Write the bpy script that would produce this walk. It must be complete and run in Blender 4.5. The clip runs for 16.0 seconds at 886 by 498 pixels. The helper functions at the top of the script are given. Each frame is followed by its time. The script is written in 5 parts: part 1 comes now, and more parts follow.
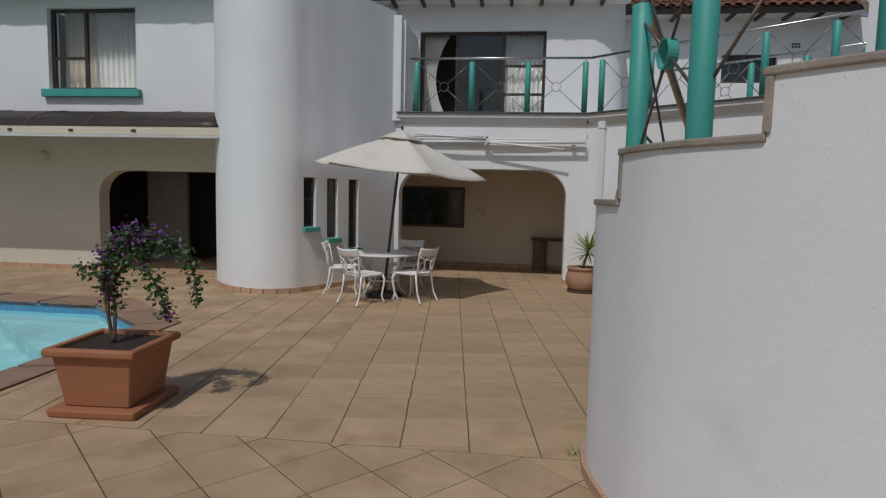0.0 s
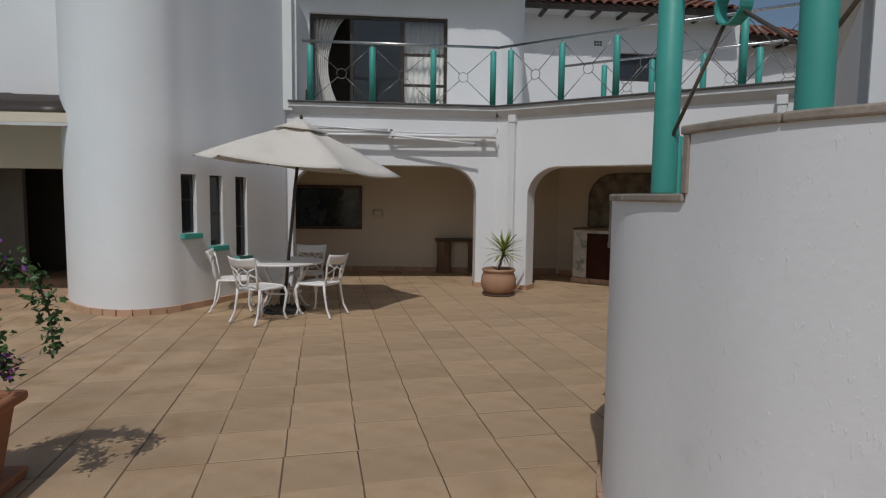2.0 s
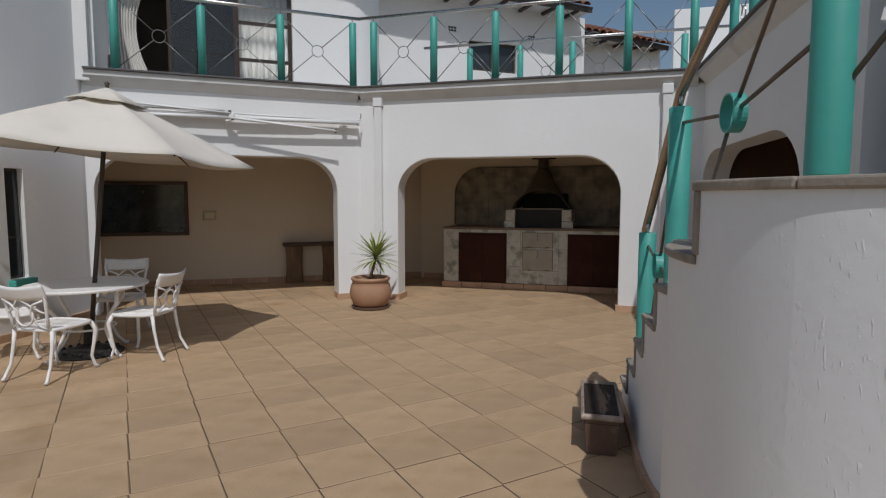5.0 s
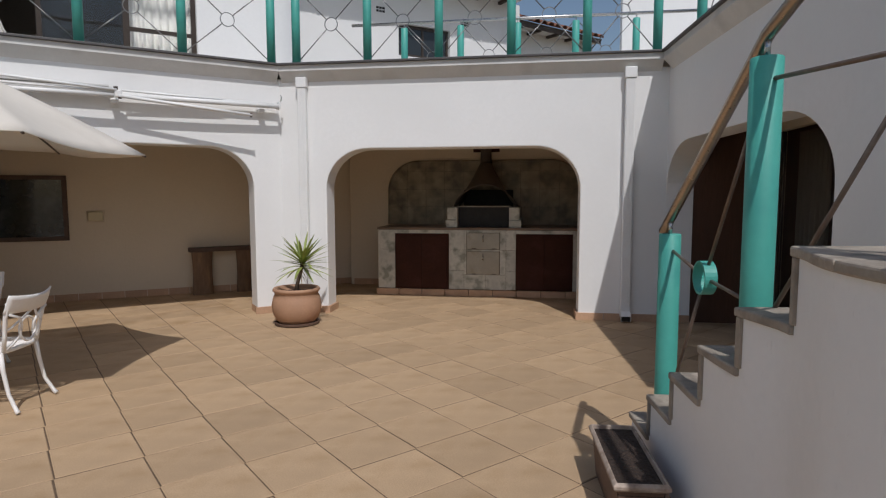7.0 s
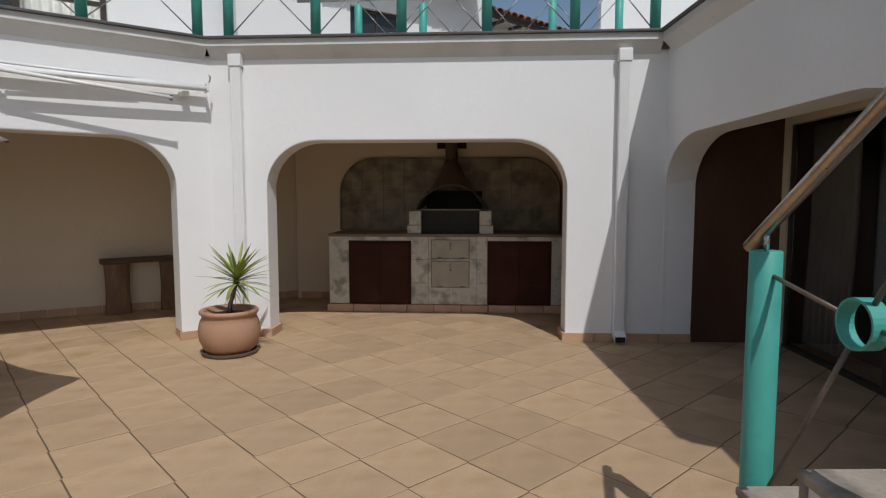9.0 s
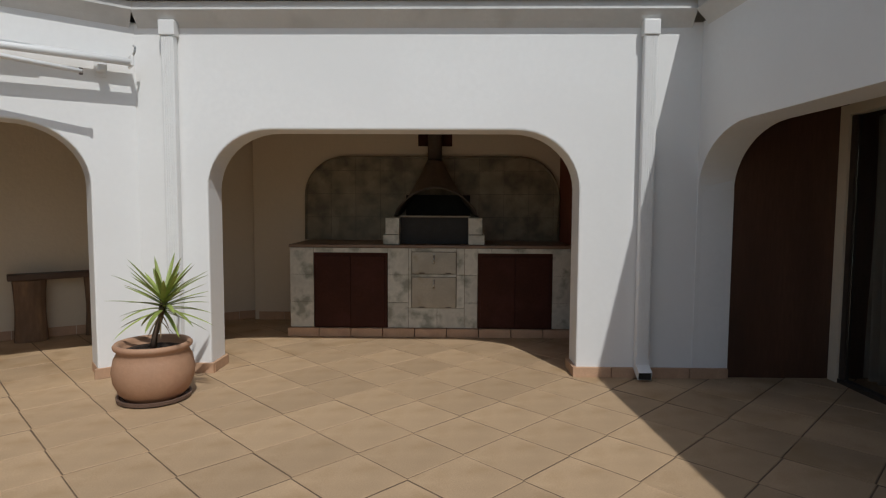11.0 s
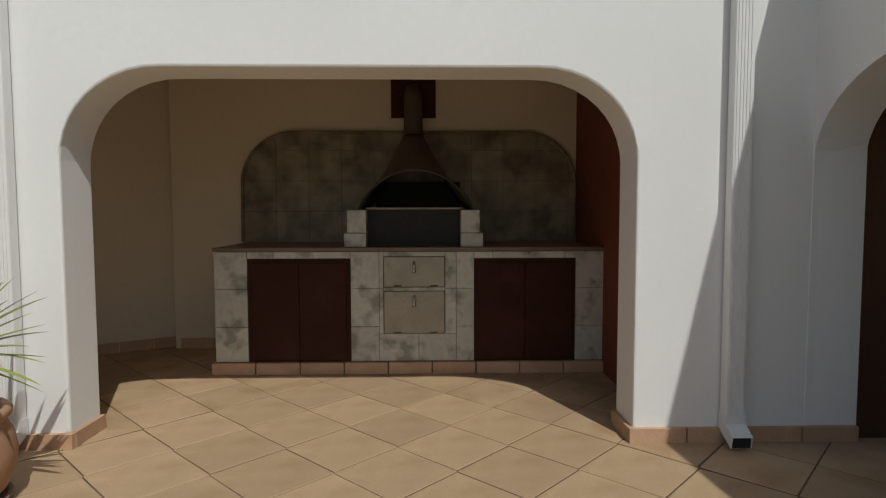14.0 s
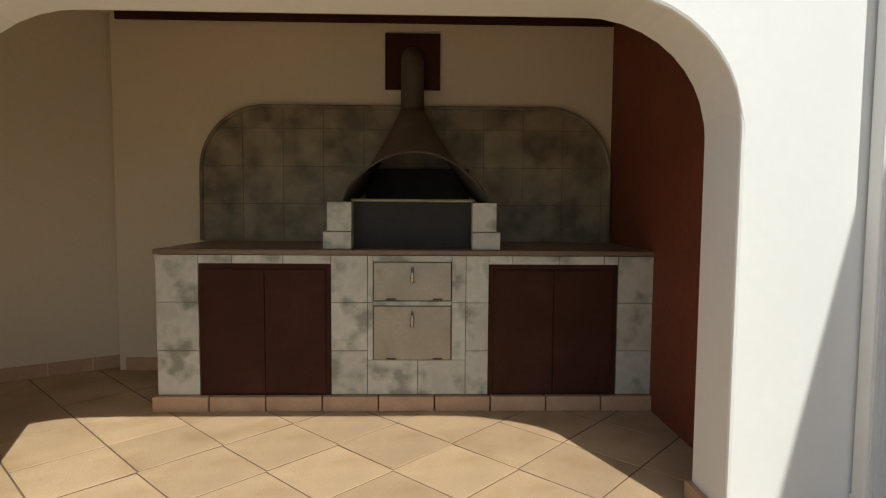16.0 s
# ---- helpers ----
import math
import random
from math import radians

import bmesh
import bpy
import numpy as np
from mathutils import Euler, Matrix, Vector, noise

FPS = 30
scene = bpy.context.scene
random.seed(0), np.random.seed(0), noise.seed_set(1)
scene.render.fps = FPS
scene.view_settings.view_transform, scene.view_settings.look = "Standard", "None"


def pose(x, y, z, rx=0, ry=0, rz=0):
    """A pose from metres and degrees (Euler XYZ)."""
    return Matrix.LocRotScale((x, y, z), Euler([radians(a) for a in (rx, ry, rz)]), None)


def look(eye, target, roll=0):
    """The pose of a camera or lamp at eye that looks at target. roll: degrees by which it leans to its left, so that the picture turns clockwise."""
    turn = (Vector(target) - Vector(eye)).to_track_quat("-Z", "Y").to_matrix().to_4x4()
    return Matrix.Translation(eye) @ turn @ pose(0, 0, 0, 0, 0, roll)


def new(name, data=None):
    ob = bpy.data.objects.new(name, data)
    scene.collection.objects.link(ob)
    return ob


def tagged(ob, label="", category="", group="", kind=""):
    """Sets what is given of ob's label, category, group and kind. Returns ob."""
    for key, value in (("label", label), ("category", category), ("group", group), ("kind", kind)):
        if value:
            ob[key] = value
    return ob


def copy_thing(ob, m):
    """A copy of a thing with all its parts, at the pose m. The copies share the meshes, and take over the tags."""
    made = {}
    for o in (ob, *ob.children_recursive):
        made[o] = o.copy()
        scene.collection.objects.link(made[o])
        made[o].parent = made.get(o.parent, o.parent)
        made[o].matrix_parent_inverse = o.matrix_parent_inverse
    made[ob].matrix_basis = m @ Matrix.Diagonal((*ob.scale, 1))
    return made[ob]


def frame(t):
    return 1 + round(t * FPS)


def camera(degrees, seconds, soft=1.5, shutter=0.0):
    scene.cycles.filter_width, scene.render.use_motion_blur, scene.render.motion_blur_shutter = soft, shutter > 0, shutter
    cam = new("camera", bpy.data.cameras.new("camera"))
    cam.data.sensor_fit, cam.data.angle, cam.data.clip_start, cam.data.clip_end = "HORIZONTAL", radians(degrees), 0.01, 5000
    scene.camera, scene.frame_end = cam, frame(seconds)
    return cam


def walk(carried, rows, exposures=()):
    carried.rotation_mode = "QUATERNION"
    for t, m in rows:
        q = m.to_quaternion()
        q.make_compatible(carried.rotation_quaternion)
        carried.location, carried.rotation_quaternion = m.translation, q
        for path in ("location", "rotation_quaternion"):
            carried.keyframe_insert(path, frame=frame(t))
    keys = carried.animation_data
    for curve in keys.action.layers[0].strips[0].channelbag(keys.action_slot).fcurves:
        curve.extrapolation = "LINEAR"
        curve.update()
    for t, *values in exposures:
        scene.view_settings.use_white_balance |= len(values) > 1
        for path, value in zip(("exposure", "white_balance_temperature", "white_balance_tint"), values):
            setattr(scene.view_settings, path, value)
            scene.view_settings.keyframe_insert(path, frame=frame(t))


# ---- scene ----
cam = camera(73.8, 16.0, soft=1.2)
EXPOSURES = [(0.0, -1.01, 6150, 10), (4.0, -0.86, 6150, 10), (7.0, -0.43, 6250, 12), (9.0, -0.43, 6250, 10), (12.0, -0.54, 6250, 7), (14.5, -0.40, 6450, 5), (15.0, -0.15, 6450, 5), (15.5, 0.03, 6500, 4), (16.0, 0.34, 6550, 3)]
PATH = [
    (0, (0.791, -0.551, 1.604), (0.561, 1.427, 1.424), 1.3),
    (0.5, (0.639, -0.319, 1.606), (0.498, 1.668, 1.428), 1.1),
    (1, (0.479, -0.084, 1.599), (0.452, 1.908, 1.421), 1.0),
    (1.5, (0.324, 0.113, 1.605), (0.407, 2.104, 1.428), 0.9),
    (2, (0.195, 0.362, 1.58), (0.388, 2.345, 1.405), 0.7),
    (2.5, (0.066, 0.594, 1.588), (0.353, 2.566, 1.414), 0.6),
    (3, (-0.059, 0.846, 1.576), (0.331, 2.8, 1.402), 0.4),
    (3.5, (-0.15, 1.064, 1.57), (0.36, 2.99, 1.394), 0.2),
    (4, (-0.195, 1.331, 1.556), (0.413, 3.229, 1.381), 0.1),
    (4.2, (-0.212, 1.442, 1.56), (0.434, 3.327, 1.385), 0.1),
    (6.5, (-0.03, 2.707, 1.521), (0.914, 4.461, 1.338), -0.1),
    (7, (0.011, 2.974, 1.512), (1.024, 4.689, 1.331), -0.1),
    (7.5, (0.111, 3.213, 1.5), (1.171, 4.9, 1.32), -0.1),
    (8, (0.225, 3.473, 1.5), (1.323, 5.135, 1.319), -0.1),
    (8.5, (0.325, 3.755, 1.504), (1.451, 5.398, 1.328), -0.1),
    (9, (0.445, 4.015, 1.498), (1.602, 5.638, 1.326), 0.0),
    (11.5, (1.226, 5.264, 1.43), (2.459, 6.833, 1.292), 0.3),
    (12, (1.37, 5.519, 1.401), (2.614, 7.079, 1.267), 0.3),
    (12.5, (1.508, 5.742, 1.388), (2.765, 7.292, 1.259), 0.3),
    (13, (1.716, 5.98, 1.368), (2.99, 7.517, 1.237), 0.1),
    (13.5, (1.904, 6.196, 1.333), (3.188, 7.725, 1.205), 0.1),
    (14, (2.085, 6.444, 1.309), (3.377, 7.966, 1.186), -0.1),
    (14.5, (2.229, 6.643, 1.297), (3.529, 8.157, 1.168), 0.0),
    (15, (2.409, 6.866, 1.286), (3.721, 8.369, 1.154), 0.3),
    (15.5, (2.541, 7.054, 1.272), (3.851, 8.56, 1.14), 0.4),
    (16, (2.712, 7.276, 1.294), (4.011, 8.79, 1.157), 0.4),
]
walk(cam, [(t, look(eye, target, roll)) for t, eye, target, roll in PATH], EXPOSURES)

# ---- light ----
SUN_WAY = Vector((0.299, 0.964, -1.44)).normalized()
sun_data = bpy.data.lights.new("sun", "SUN")
sun_data.energy, sun_data.angle, sun_data.color = 3.4, radians(0.55), (1.0, 0.965, 0.92)
sun = new("sun", sun_data)
sun.matrix_world = Matrix.Translation((-8, -20, 30)) @ SUN_WAY.to_track_quat("-Z", "Y").to_matrix().to_4x4()
world = bpy.data.worlds.new("world")
scene.world = world
world.use_nodes = True
sky = world.node_tree.nodes.new("ShaderNodeTexSky")
sky.sky_type, sky.sun_disc = "NISHITA", False
sky.sun_elevation, sky.sun_rotation = radians(55), radians(197.2)
sky.air_density, sky.dust_density, sky.ozone_density = 1.2, 2.0, 1.0
back = world.node_tree.nodes["Background"]
back.inputs["Strength"].default_value = 0.10
world.node_tree.links.new(sky.outputs[0], back.inputs["Color"])
scene.view_settings.exposure = 0.0


# ---- materials ----
def material(name, colour, rough=0.6, metal=0.0, vary=0.12, scale=3.0, fine=40.0, bump=0.2, depth=0.01, stain=None, stain_scale=1.2,
             stain_from=0.55, stain_to=0.75, pieces=0.0, spec=0.5, coat=0.0, streak=1.0):
    """A surface with large and fine variation of its colour, a stain colour in patches, and a fine relief."""
    m = bpy.data.materials.new(name)
    m.use_nodes = True
    t = m.node_tree
    n, l = t.nodes, t.links
    p = n["Principled BSDF"]
    co = n.new("ShaderNodeTexCoord").outputs["Object"]
    if streak != 1.0:
        mp = n.new("ShaderNodeMapping")
        mp.inputs["Scale"].default_value = (1, 1, streak)
        l.new(co, mp.inputs["Vector"])
        co = mp.outputs[0]

    def noise_at(s, detail=4.0):
        k = n.new("ShaderNodeTexNoise")
        k.inputs["Scale"].default_value, k.inputs["Detail"].default_value = s, detail
        l.new(co, k.inputs["Vector"])
        return k.outputs["Fac"]

    def mix(fac, a, b, kind="MIX"):
        k = n.new("ShaderNodeMix")
        k.data_type, k.blend_type = "RGBA", kind
        for value, socket in ((fac, k.inputs[0]), (a, k.inputs[6]), (b, k.inputs[7])):
            if hasattr(value, "links"):
                l.new(value, socket)
            else:
                socket.default_value = value
        return k.outputs[2]

    def ramp(value, lo, hi):
        k = n.new("ShaderNodeMapRange")
        k.inputs["From Min"].default_value, k.inputs["From Max"].default_value = lo, hi
        l.new(value, k.inputs["Value"])
        return k.outputs["Result"]

    base = (*colour, 1)
    dark = (*[c * (1 - vary) for c in colour], 1)
    light = (*[min(1, c * (1 + vary * 0.7)) for c in colour], 1)
    out = mix(ramp(noise_at(scale), 0.3, 0.7), dark, light)
    grain = noise_at(fine)
    out = mix(ramp(grain, 0.35, 0.65), out, mix(0.5, out, (*[c * (1 - vary) for c in colour], 1)))
    if stain:
        out = mix(ramp(noise_at(stain_scale, 6.0), stain_from, stain_to), out, (*stain, 1))
    if pieces:
        a = n.new("ShaderNodeObjectInfo").outputs["Random"]
        b = n.new("ShaderNodeNewGeometry").outputs["Random Per Island"]
        s = n.new("ShaderNodeMath")
        s.operation = "ADD"
        l.new(a, s.inputs[0]), l.new(b, s.inputs[1])
        f = n.new("ShaderNodeMath")
        f.operation = "FRACT"
        l.new(s.outputs[0], f.inputs[0])
        hv = n.new("ShaderNodeHueSaturation")
        v = n.new("ShaderNodeMapRange")
        v.inputs["To Min"].default_value, v.inputs["To Max"].default_value = 1 - pieces, 1 + pieces
        l.new(f.outputs[0], v.inputs["Value"])
        l.new(v.outputs["Result"], hv.inputs["Value"])
        l.new(out, hv.inputs["Color"])
        out = hv.outputs[0]
    l.new(out, p.inputs["Base Color"])
    rr = n.new("ShaderNodeMapRange")
    rr.inputs["To Min"].default_value, rr.inputs["To Max"].default_value = max(0.02, rough - 0.08), min(1, rough + 0.08)
    l.new(grain, rr.inputs["Value"])
    l.new(rr.outputs["Result"], p.inputs["Roughness"])
    p.inputs["Metallic"].default_value = metal
    p.inputs["Specular IOR Level"].default_value = spec
    p.inputs["Coat Weight"].default_value = coat
    if bump:
        bp = n.new("ShaderNodeBump")
        bp.inputs["Strength"].default_value, bp.inputs["Distance"].default_value = bump, depth
        l.new(grain, bp.inputs["Height"])
        l.new(bp.outputs[0], p.inputs["Normal"])
    return m


def glass_like(name, colour, rough=0.03, alpha=1.0):
    m = bpy.data.materials.new(name)
    m.use_nodes = True
    p = m.node_tree.nodes["Principled BSDF"]
    p.inputs["Base Color"].default_value = (*colour, 1)
    p.inputs["Roughness"].default_value = rough
    p.inputs["IOR"].default_value = 1.5
    p.inputs["Transmission Weight"].default_value = alpha
    return m


PLASTER = material("white_plaster", (0.80, 0.80, 0.79), 0.75, vary=0.035, scale=1.1, fine=22, bump=0.05, depth=0.012, spec=0.25)
ROUGH_PLASTER = material("brushed_white_plaster", (0.80, 0.80, 0.80), 0.7, vary=0.035, scale=1.4, fine=22, bump=0.12, depth=0.014, spec=0.3,
                         stain=(0.66, 0.65, 0.63), stain_scale=2.0, stain_from=0.62, stain_to=0.9)
# paint runs and blobs on the brushed plaster
rn = ROUGH_PLASTER.node_tree
rc, rm, rt, rr2, rb = (rn.nodes.new("ShaderNode" + k) for k in ("TexCoord", "Mapping", "TexNoise", "MapRange", "Bump"))
rm.inputs["Scale"].default_value = (80, 80, 24)
rt.inputs["Scale"].default_value, rt.inputs["Detail"].default_value = 1.0, 3.0
rr2.inputs["From Min"].default_value, rr2.inputs["From Max"].default_value = 0.63, 0.74
rb.inputs["Strength"].default_value, rb.inputs["Distance"].default_value = 0.38, 0.004
rn.links.new(rc.outputs["Object"], rm.inputs["Vector"])
rn.links.new(rm.outputs[0], rt.inputs["Vector"])
rn.links.new(rt.outputs["Fac"], rr2.inputs["Value"])
rn.links.new(rr2.outputs["Result"], rb.inputs["Height"])
old = rn.nodes["Principled BSDF"].inputs["Normal"].links[0].from_socket
rn.links.new(old, rb.inputs["Normal"])
rn.links.new(rb.outputs[0], rn.nodes["Principled BSDF"].inputs["Normal"])
CREAM = material("cream_plaster", (0.69, 0.60, 0.465), 0.8, vary=0.04, scale=1.0, fine=26, bump=0.25, depth=0.01, spec=0.2)
# warmer and darker than the white of the upper house wall
HOUSE_CREAM = material("house_cream_plaster", (0.66, 0.60, 0.49), 0.8, vary=0.05, scale=1.0, fine=26, bump=0.05, depth=0.01, spec=0.2)
RED_WALL = material("rust_red_plaster", (0.19, 0.05, 0.025), 0.7, vary=0.15, scale=2.0, fine=22, bump=0.3, depth=0.01, stain=(0.16, 0.05, 0.03))
BROWN_PANEL = material("brown_timber_panel", (0.10, 0.045, 0.025), 0.5, vary=0.35, scale=4.0, fine=50, bump=0.2, stain=(0.05, 0.025, 0.016), streak=0.15)
PAVER = material("sand_paver", (0.465, 0.325, 0.196), 0.75, vary=0.20, scale=2.1, fine=95, bump=0.5, depth=0.004, stain=(0.32, 0.205, 0.10), stain_scale=3.0,
                 stain_from=0.50, stain_to=0.80, pieces=0.09, spec=0.35)
MORTAR = material("dark_joint", (0.14, 0.092, 0.055), 0.9, vary=0.3, scale=5, fine=70, bump=0.4)
SKIRT = material("clay_skirting_tile", (0.52, 0.33, 0.21), 0.65, vary=0.15, scale=6, fine=60, bump=0.25, pieces=0.1, stain=(0.40, 0.24, 0.16), stain_scale=4)
COPING = material("brown_clay_coping", (0.33, 0.205, 0.135), 0.7, vary=0.2, scale=5, fine=50, bump=0.3, pieces=0.12)
TEAL = material("teal_paint", (0.07, 0.37, 0.31), 0.5, vary=0.10, scale=3, fine=30, bump=0.08, depth=0.004, stain=(0.055, 0.31, 0.27), stain_scale=5)
STEEL = material("brushed_steel", (0.55, 0.54, 0.52), 0.28, metal=1.0, vary=0.15, scale=8, fine=80, bump=0.05)
ROD_STEEL = material("dull_rod_steel", (0.25, 0.25, 0.245), 0.4, metal=0.85, vary=0.15, scale=8, fine=80, bump=0.05)
BRONZE = material("bronzed_handrail", (0.42, 0.35, 0.29), 0.3, metal=1.0, vary=0.2, scale=6, fine=70, bump=0.04)
RUST_ROD = material("weathered_rod", (0.20, 0.15, 0.12), 0.45, metal=0.6, vary=0.3, scale=9, fine=80, bump=0.1)
SLAB_EDGE = material("painted_slab_edge", (0.62, 0.61, 0.59), 0.6, vary=0.06, scale=2, fine=30, bump=0.15, stain=(0.50, 0.49, 0.47), stain_scale=2.5)
EDGE_STRIP = material("dark_edge_strip", (0.09, 0.085, 0.085), 0.5, vary=0.25, scale=6, fine=60, bump=0.1)
TREAD = material("concrete_tread", (0.35, 0.30, 0.245), 0.8, vary=0.22, scale=5, fine=55, bump=0.5, depth=0.006, stain=(0.17, 0.145, 0.12), stain_scale=7, pieces=0.08)
TERRA = material("terracotta", (0.37, 0.15, 0.068), 0.7, vary=0.15, scale=3, fine=40, bump=0.15, stain=(0.26, 0.115, 0.06), stain_scale=3.5)
PINK_TERRA = material("pale_terracotta", (0.42, 0.245, 0.15), 0.7, vary=0.12, scale=4, fine=40, bump=0.2, stain=(0.34, 0.17, 0.11), stain_scale=3)
WORN_TERRA = material("worn_brown_clay", (0.14, 0.085, 0.06), 0.75, vary=0.25, scale=6, fine=40, bump=0.3, stain=(0.42, 0.34, 0.28), stain_scale=5, stain_from=0.6)
TROUGH_RIM = material("scuffed_clay_rim", (0.40, 0.32, 0.26), 0.75, vary=0.3, scale=14, fine=50, bump=0.3, stain=(0.16, 0.10, 0.07), stain_scale=12, stain_from=0.5)
SOIL = material("potting_soil", (0.045, 0.028, 0.02), 0.95, vary=0.4, scale=14, fine=60, bump=0.9, depth=0.03)
WHITE_METAL = material("white_cast_metal", (0.82, 0.80, 0.77), 0.45, vary=0.06, scale=10, fine=60, bump=0.12, depth=0.004)
WHITE_PAINT = material("white_enamel", (0.78, 0.78, 0.77), 0.4, vary=0.04, scale=4, fine=40, bump=0.05)
CANVAS = material("cream_canvas", (0.70, 0.65, 0.57), 0.85, vary=0.06, scale=3, fine=160, bump=0.2, depth=0.002, stain=(0.61, 0.56, 0.48), stain_scale=2)
DARK_POLE = material("dark_pole", (0.07, 0.05, 0.04), 0.45, vary=0.2, scale=6, fine=60, bump=0.1)
BLACK_IRON = material("black_iron", (0.022, 0.02, 0.018), 0.7, metal=0.0, vary=0.3, scale=10, fine=60, bump=0.2)
BRONZE_FRAME = material("bronze_window_frame", (0.06, 0.045, 0.035), 0.4, metal=0.3, vary=0.15, scale=6, fine=60, bump=0.05)
WOOD = material("dark_timber", (0.10, 0.06, 0.04), 0.6, vary=0.3, scale=5, fine=40, bump=0.3, streak=0.2)
OLD_WOOD = material("old_stump_wood", (0.20, 0.12, 0.07), 0.75, vary=0.35, scale=6, fine=30, bump=0.5, stain=(0.30, 0.18, 0.09), stain_scale=7, streak=0.25)
MARBLE = material("grey_veined_marble", (0.62, 0.60, 0.52), 0.4, vary=0.22, scale=7, fine=26, bump=0.05, stain=(0.27, 0.27, 0.22), stain_scale=7.0, stain_from=0.48, stain_to=0.66, pieces=0.10)
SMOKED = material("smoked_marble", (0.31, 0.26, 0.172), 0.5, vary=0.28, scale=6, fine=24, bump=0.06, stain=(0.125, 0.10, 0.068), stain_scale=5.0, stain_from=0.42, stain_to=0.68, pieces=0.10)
COUNTER = material("brown_stone_top", (0.20, 0.13, 0.085), 0.4, vary=0.2, scale=4, fine=40, bump=0.1)
CUPBOARD = material("oxblood_door_paint", (0.050, 0.016, 0.009), 0.75, spec=0.2, vary=0.2, scale=4, fine=40, bump=0.12, stain=(0.065, 0.022, 0.016), stain_scale=3)
DULL_STEEL = material("dull_steel_sheet", (0.36, 0.33, 0.28), 0.42, metal=0.7, vary=0.15, scale=5, fine=50, bump=0.08, stain=(0.27, 0.22, 0.15), stain_scale=6)
HOOD = material("sooty_hood_steel", (0.115, 0.084, 0.062), 0.7, metal=0.1, vary=0.25, scale=3, fine=40, bump=0.15, stain=(0.06, 0.045, 0.035), stain_scale=3)
# soot on the fire back; elsewhere black standing in for shade in hollows
SOOT_SHADE = material("soot_and_hollow_shade", (0.02, 0.018, 0.016), 0.8, vary=0.4, scale=6, fine=40, bump=0.3)
ROOF_TILE = material("clay_roof_tile", (0.24, 0.10, 0.06), 0.8, vary=0.25, scale=6, fine=40, bump=0.3, pieces=0.25, stain=(0.12, 0.07, 0.05), stain_scale=5)
FASCIA = material("dark_fascia", (0.07, 0.055, 0.045), 0.6, vary=0.2, scale=5, fine=50, bump=0.1)
CURTAIN = material("sheer_curtain", (0.72, 0.70, 0.66), 0.9, vary=0.06, scale=6, fine=120, bump=0.2, depth=0.002)
# pale cloth with the shade indoors put into its colour
DIM_CURTAIN = material("shade_grey_curtain", (0.20, 0.18, 0.15), 0.9, vary=0.1, scale=6, fine=120, bump=0.2, depth=0.002)
CREAM_CURTAIN = material("beige_curtain", (0.62, 0.54, 0.42), 0.9, vary=0.08, scale=6, fine=120, bump=0.2, depth=0.002)
# near-black colour puts the shade of unlit rooms into their walls and ceilings
DARK_ROOM = material("room_shade_dark", (0.10, 0.085, 0.07), 0.9, vary=0.15, scale=2, fine=30, bump=0.05)
GREY_POLY = material("smoky_canopy_sheet", (0.10, 0.085, 0.08), 0.35, vary=0.15, scale=3, fine=40, bump=0.05)
gp = GREY_POLY.node_tree
gm, gt = gp.nodes.new("ShaderNodeMixShader"), gp.nodes.new("ShaderNodeBsdfTransparent")
gt.inputs["Color"].default_value = (0.50, 0.44, 0.37, 1)
gm.inputs["Fac"].default_value = 0.6
gp.links.new(gp.nodes["Principled BSDF"].outputs[0], gm.inputs[1])
gp.links.new(gt.outputs[0], gm.inputs[2])
gp.links.new(gm.outputs[0], gp.nodes["Material Output"].inputs["Surface"])
GLASS = glass_like("dark_window_glass", (0.03, 0.035, 0.04), 0.04, 0.0)
CLEAR = glass_like("clear_glass", (0.95, 0.97, 0.97), 0.0, 1.0)
# glossy and near black with slightly lighter patches
PICTURE = material("dark_mottled_print", (0.03, 0.035, 0.03), 0.12, vary=0.5, scale=4, fine=20, bump=0.0, stain=(0.07, 0.075, 0.07), stain_scale=3, coat=0.6)
WATER = glass_like("pool_water", (0.78, 0.95, 0.97), 0.04, 1.0)
wn = WATER.node_tree.nodes
wt, wb = wn.new("ShaderNodeTexNoise"), wn.new("ShaderNodeBump")
wt.inputs["Scale"].default_value = 3.5
wb.inputs["Strength"].default_value, wb.inputs["Distance"].default_value = 0.5, 0.06
WATER.node_tree.links.new(wt.outputs["Fac"], wb.inputs["Height"])
WATER.node_tree.links.new(wb.outputs[0], wn["Principled BSDF"].inputs["Normal"])
# pale blue plaster; lighter patches in its colour imitate rippling light
POOL = material("ripple_lit_pool_plaster", (0.34, 0.64, 0.67), 0.7, vary=0.16, scale=1.5, fine=20, bump=0.1, stain=(0.55, 0.78, 0.79), stain_scale=3.5)
MOSAIC = material("blue_mosaic", (0.10, 0.30, 0.50), 0.3, vary=0.4, scale=30, fine=90, bump=0.2)
LEAF = material("yucca_leaf", (0.27, 0.33, 0.075), 0.45, vary=0.3, scale=8, fine=40, bump=0.05, pieces=0.35)
BUSH = material("bougainvillea_leaf", (0.055, 0.11, 0.03), 0.5, vary=0.3, scale=9, fine=40, bump=0.05, pieces=0.4)
FLOWER = material("purple_bract", (0.21, 0.035, 0.30), 0.6, vary=0.3, scale=9, fine=40, bump=0.05, pieces=0.35)
BARK = material("thin_bark", (0.13, 0.085, 0.055), 0.8, vary=0.3, scale=12, fine=60, bump=0.4)
DRY = material("dry_leaf", (0.28, 0.21, 0.12), 0.8, vary=0.3, scale=9, fine=40, bump=0.1)
EARTH = material("dry_ground", (0.20, 0.15, 0.09), 0.95, vary=0.3, scale=0.6, fine=8, bump=0.3)
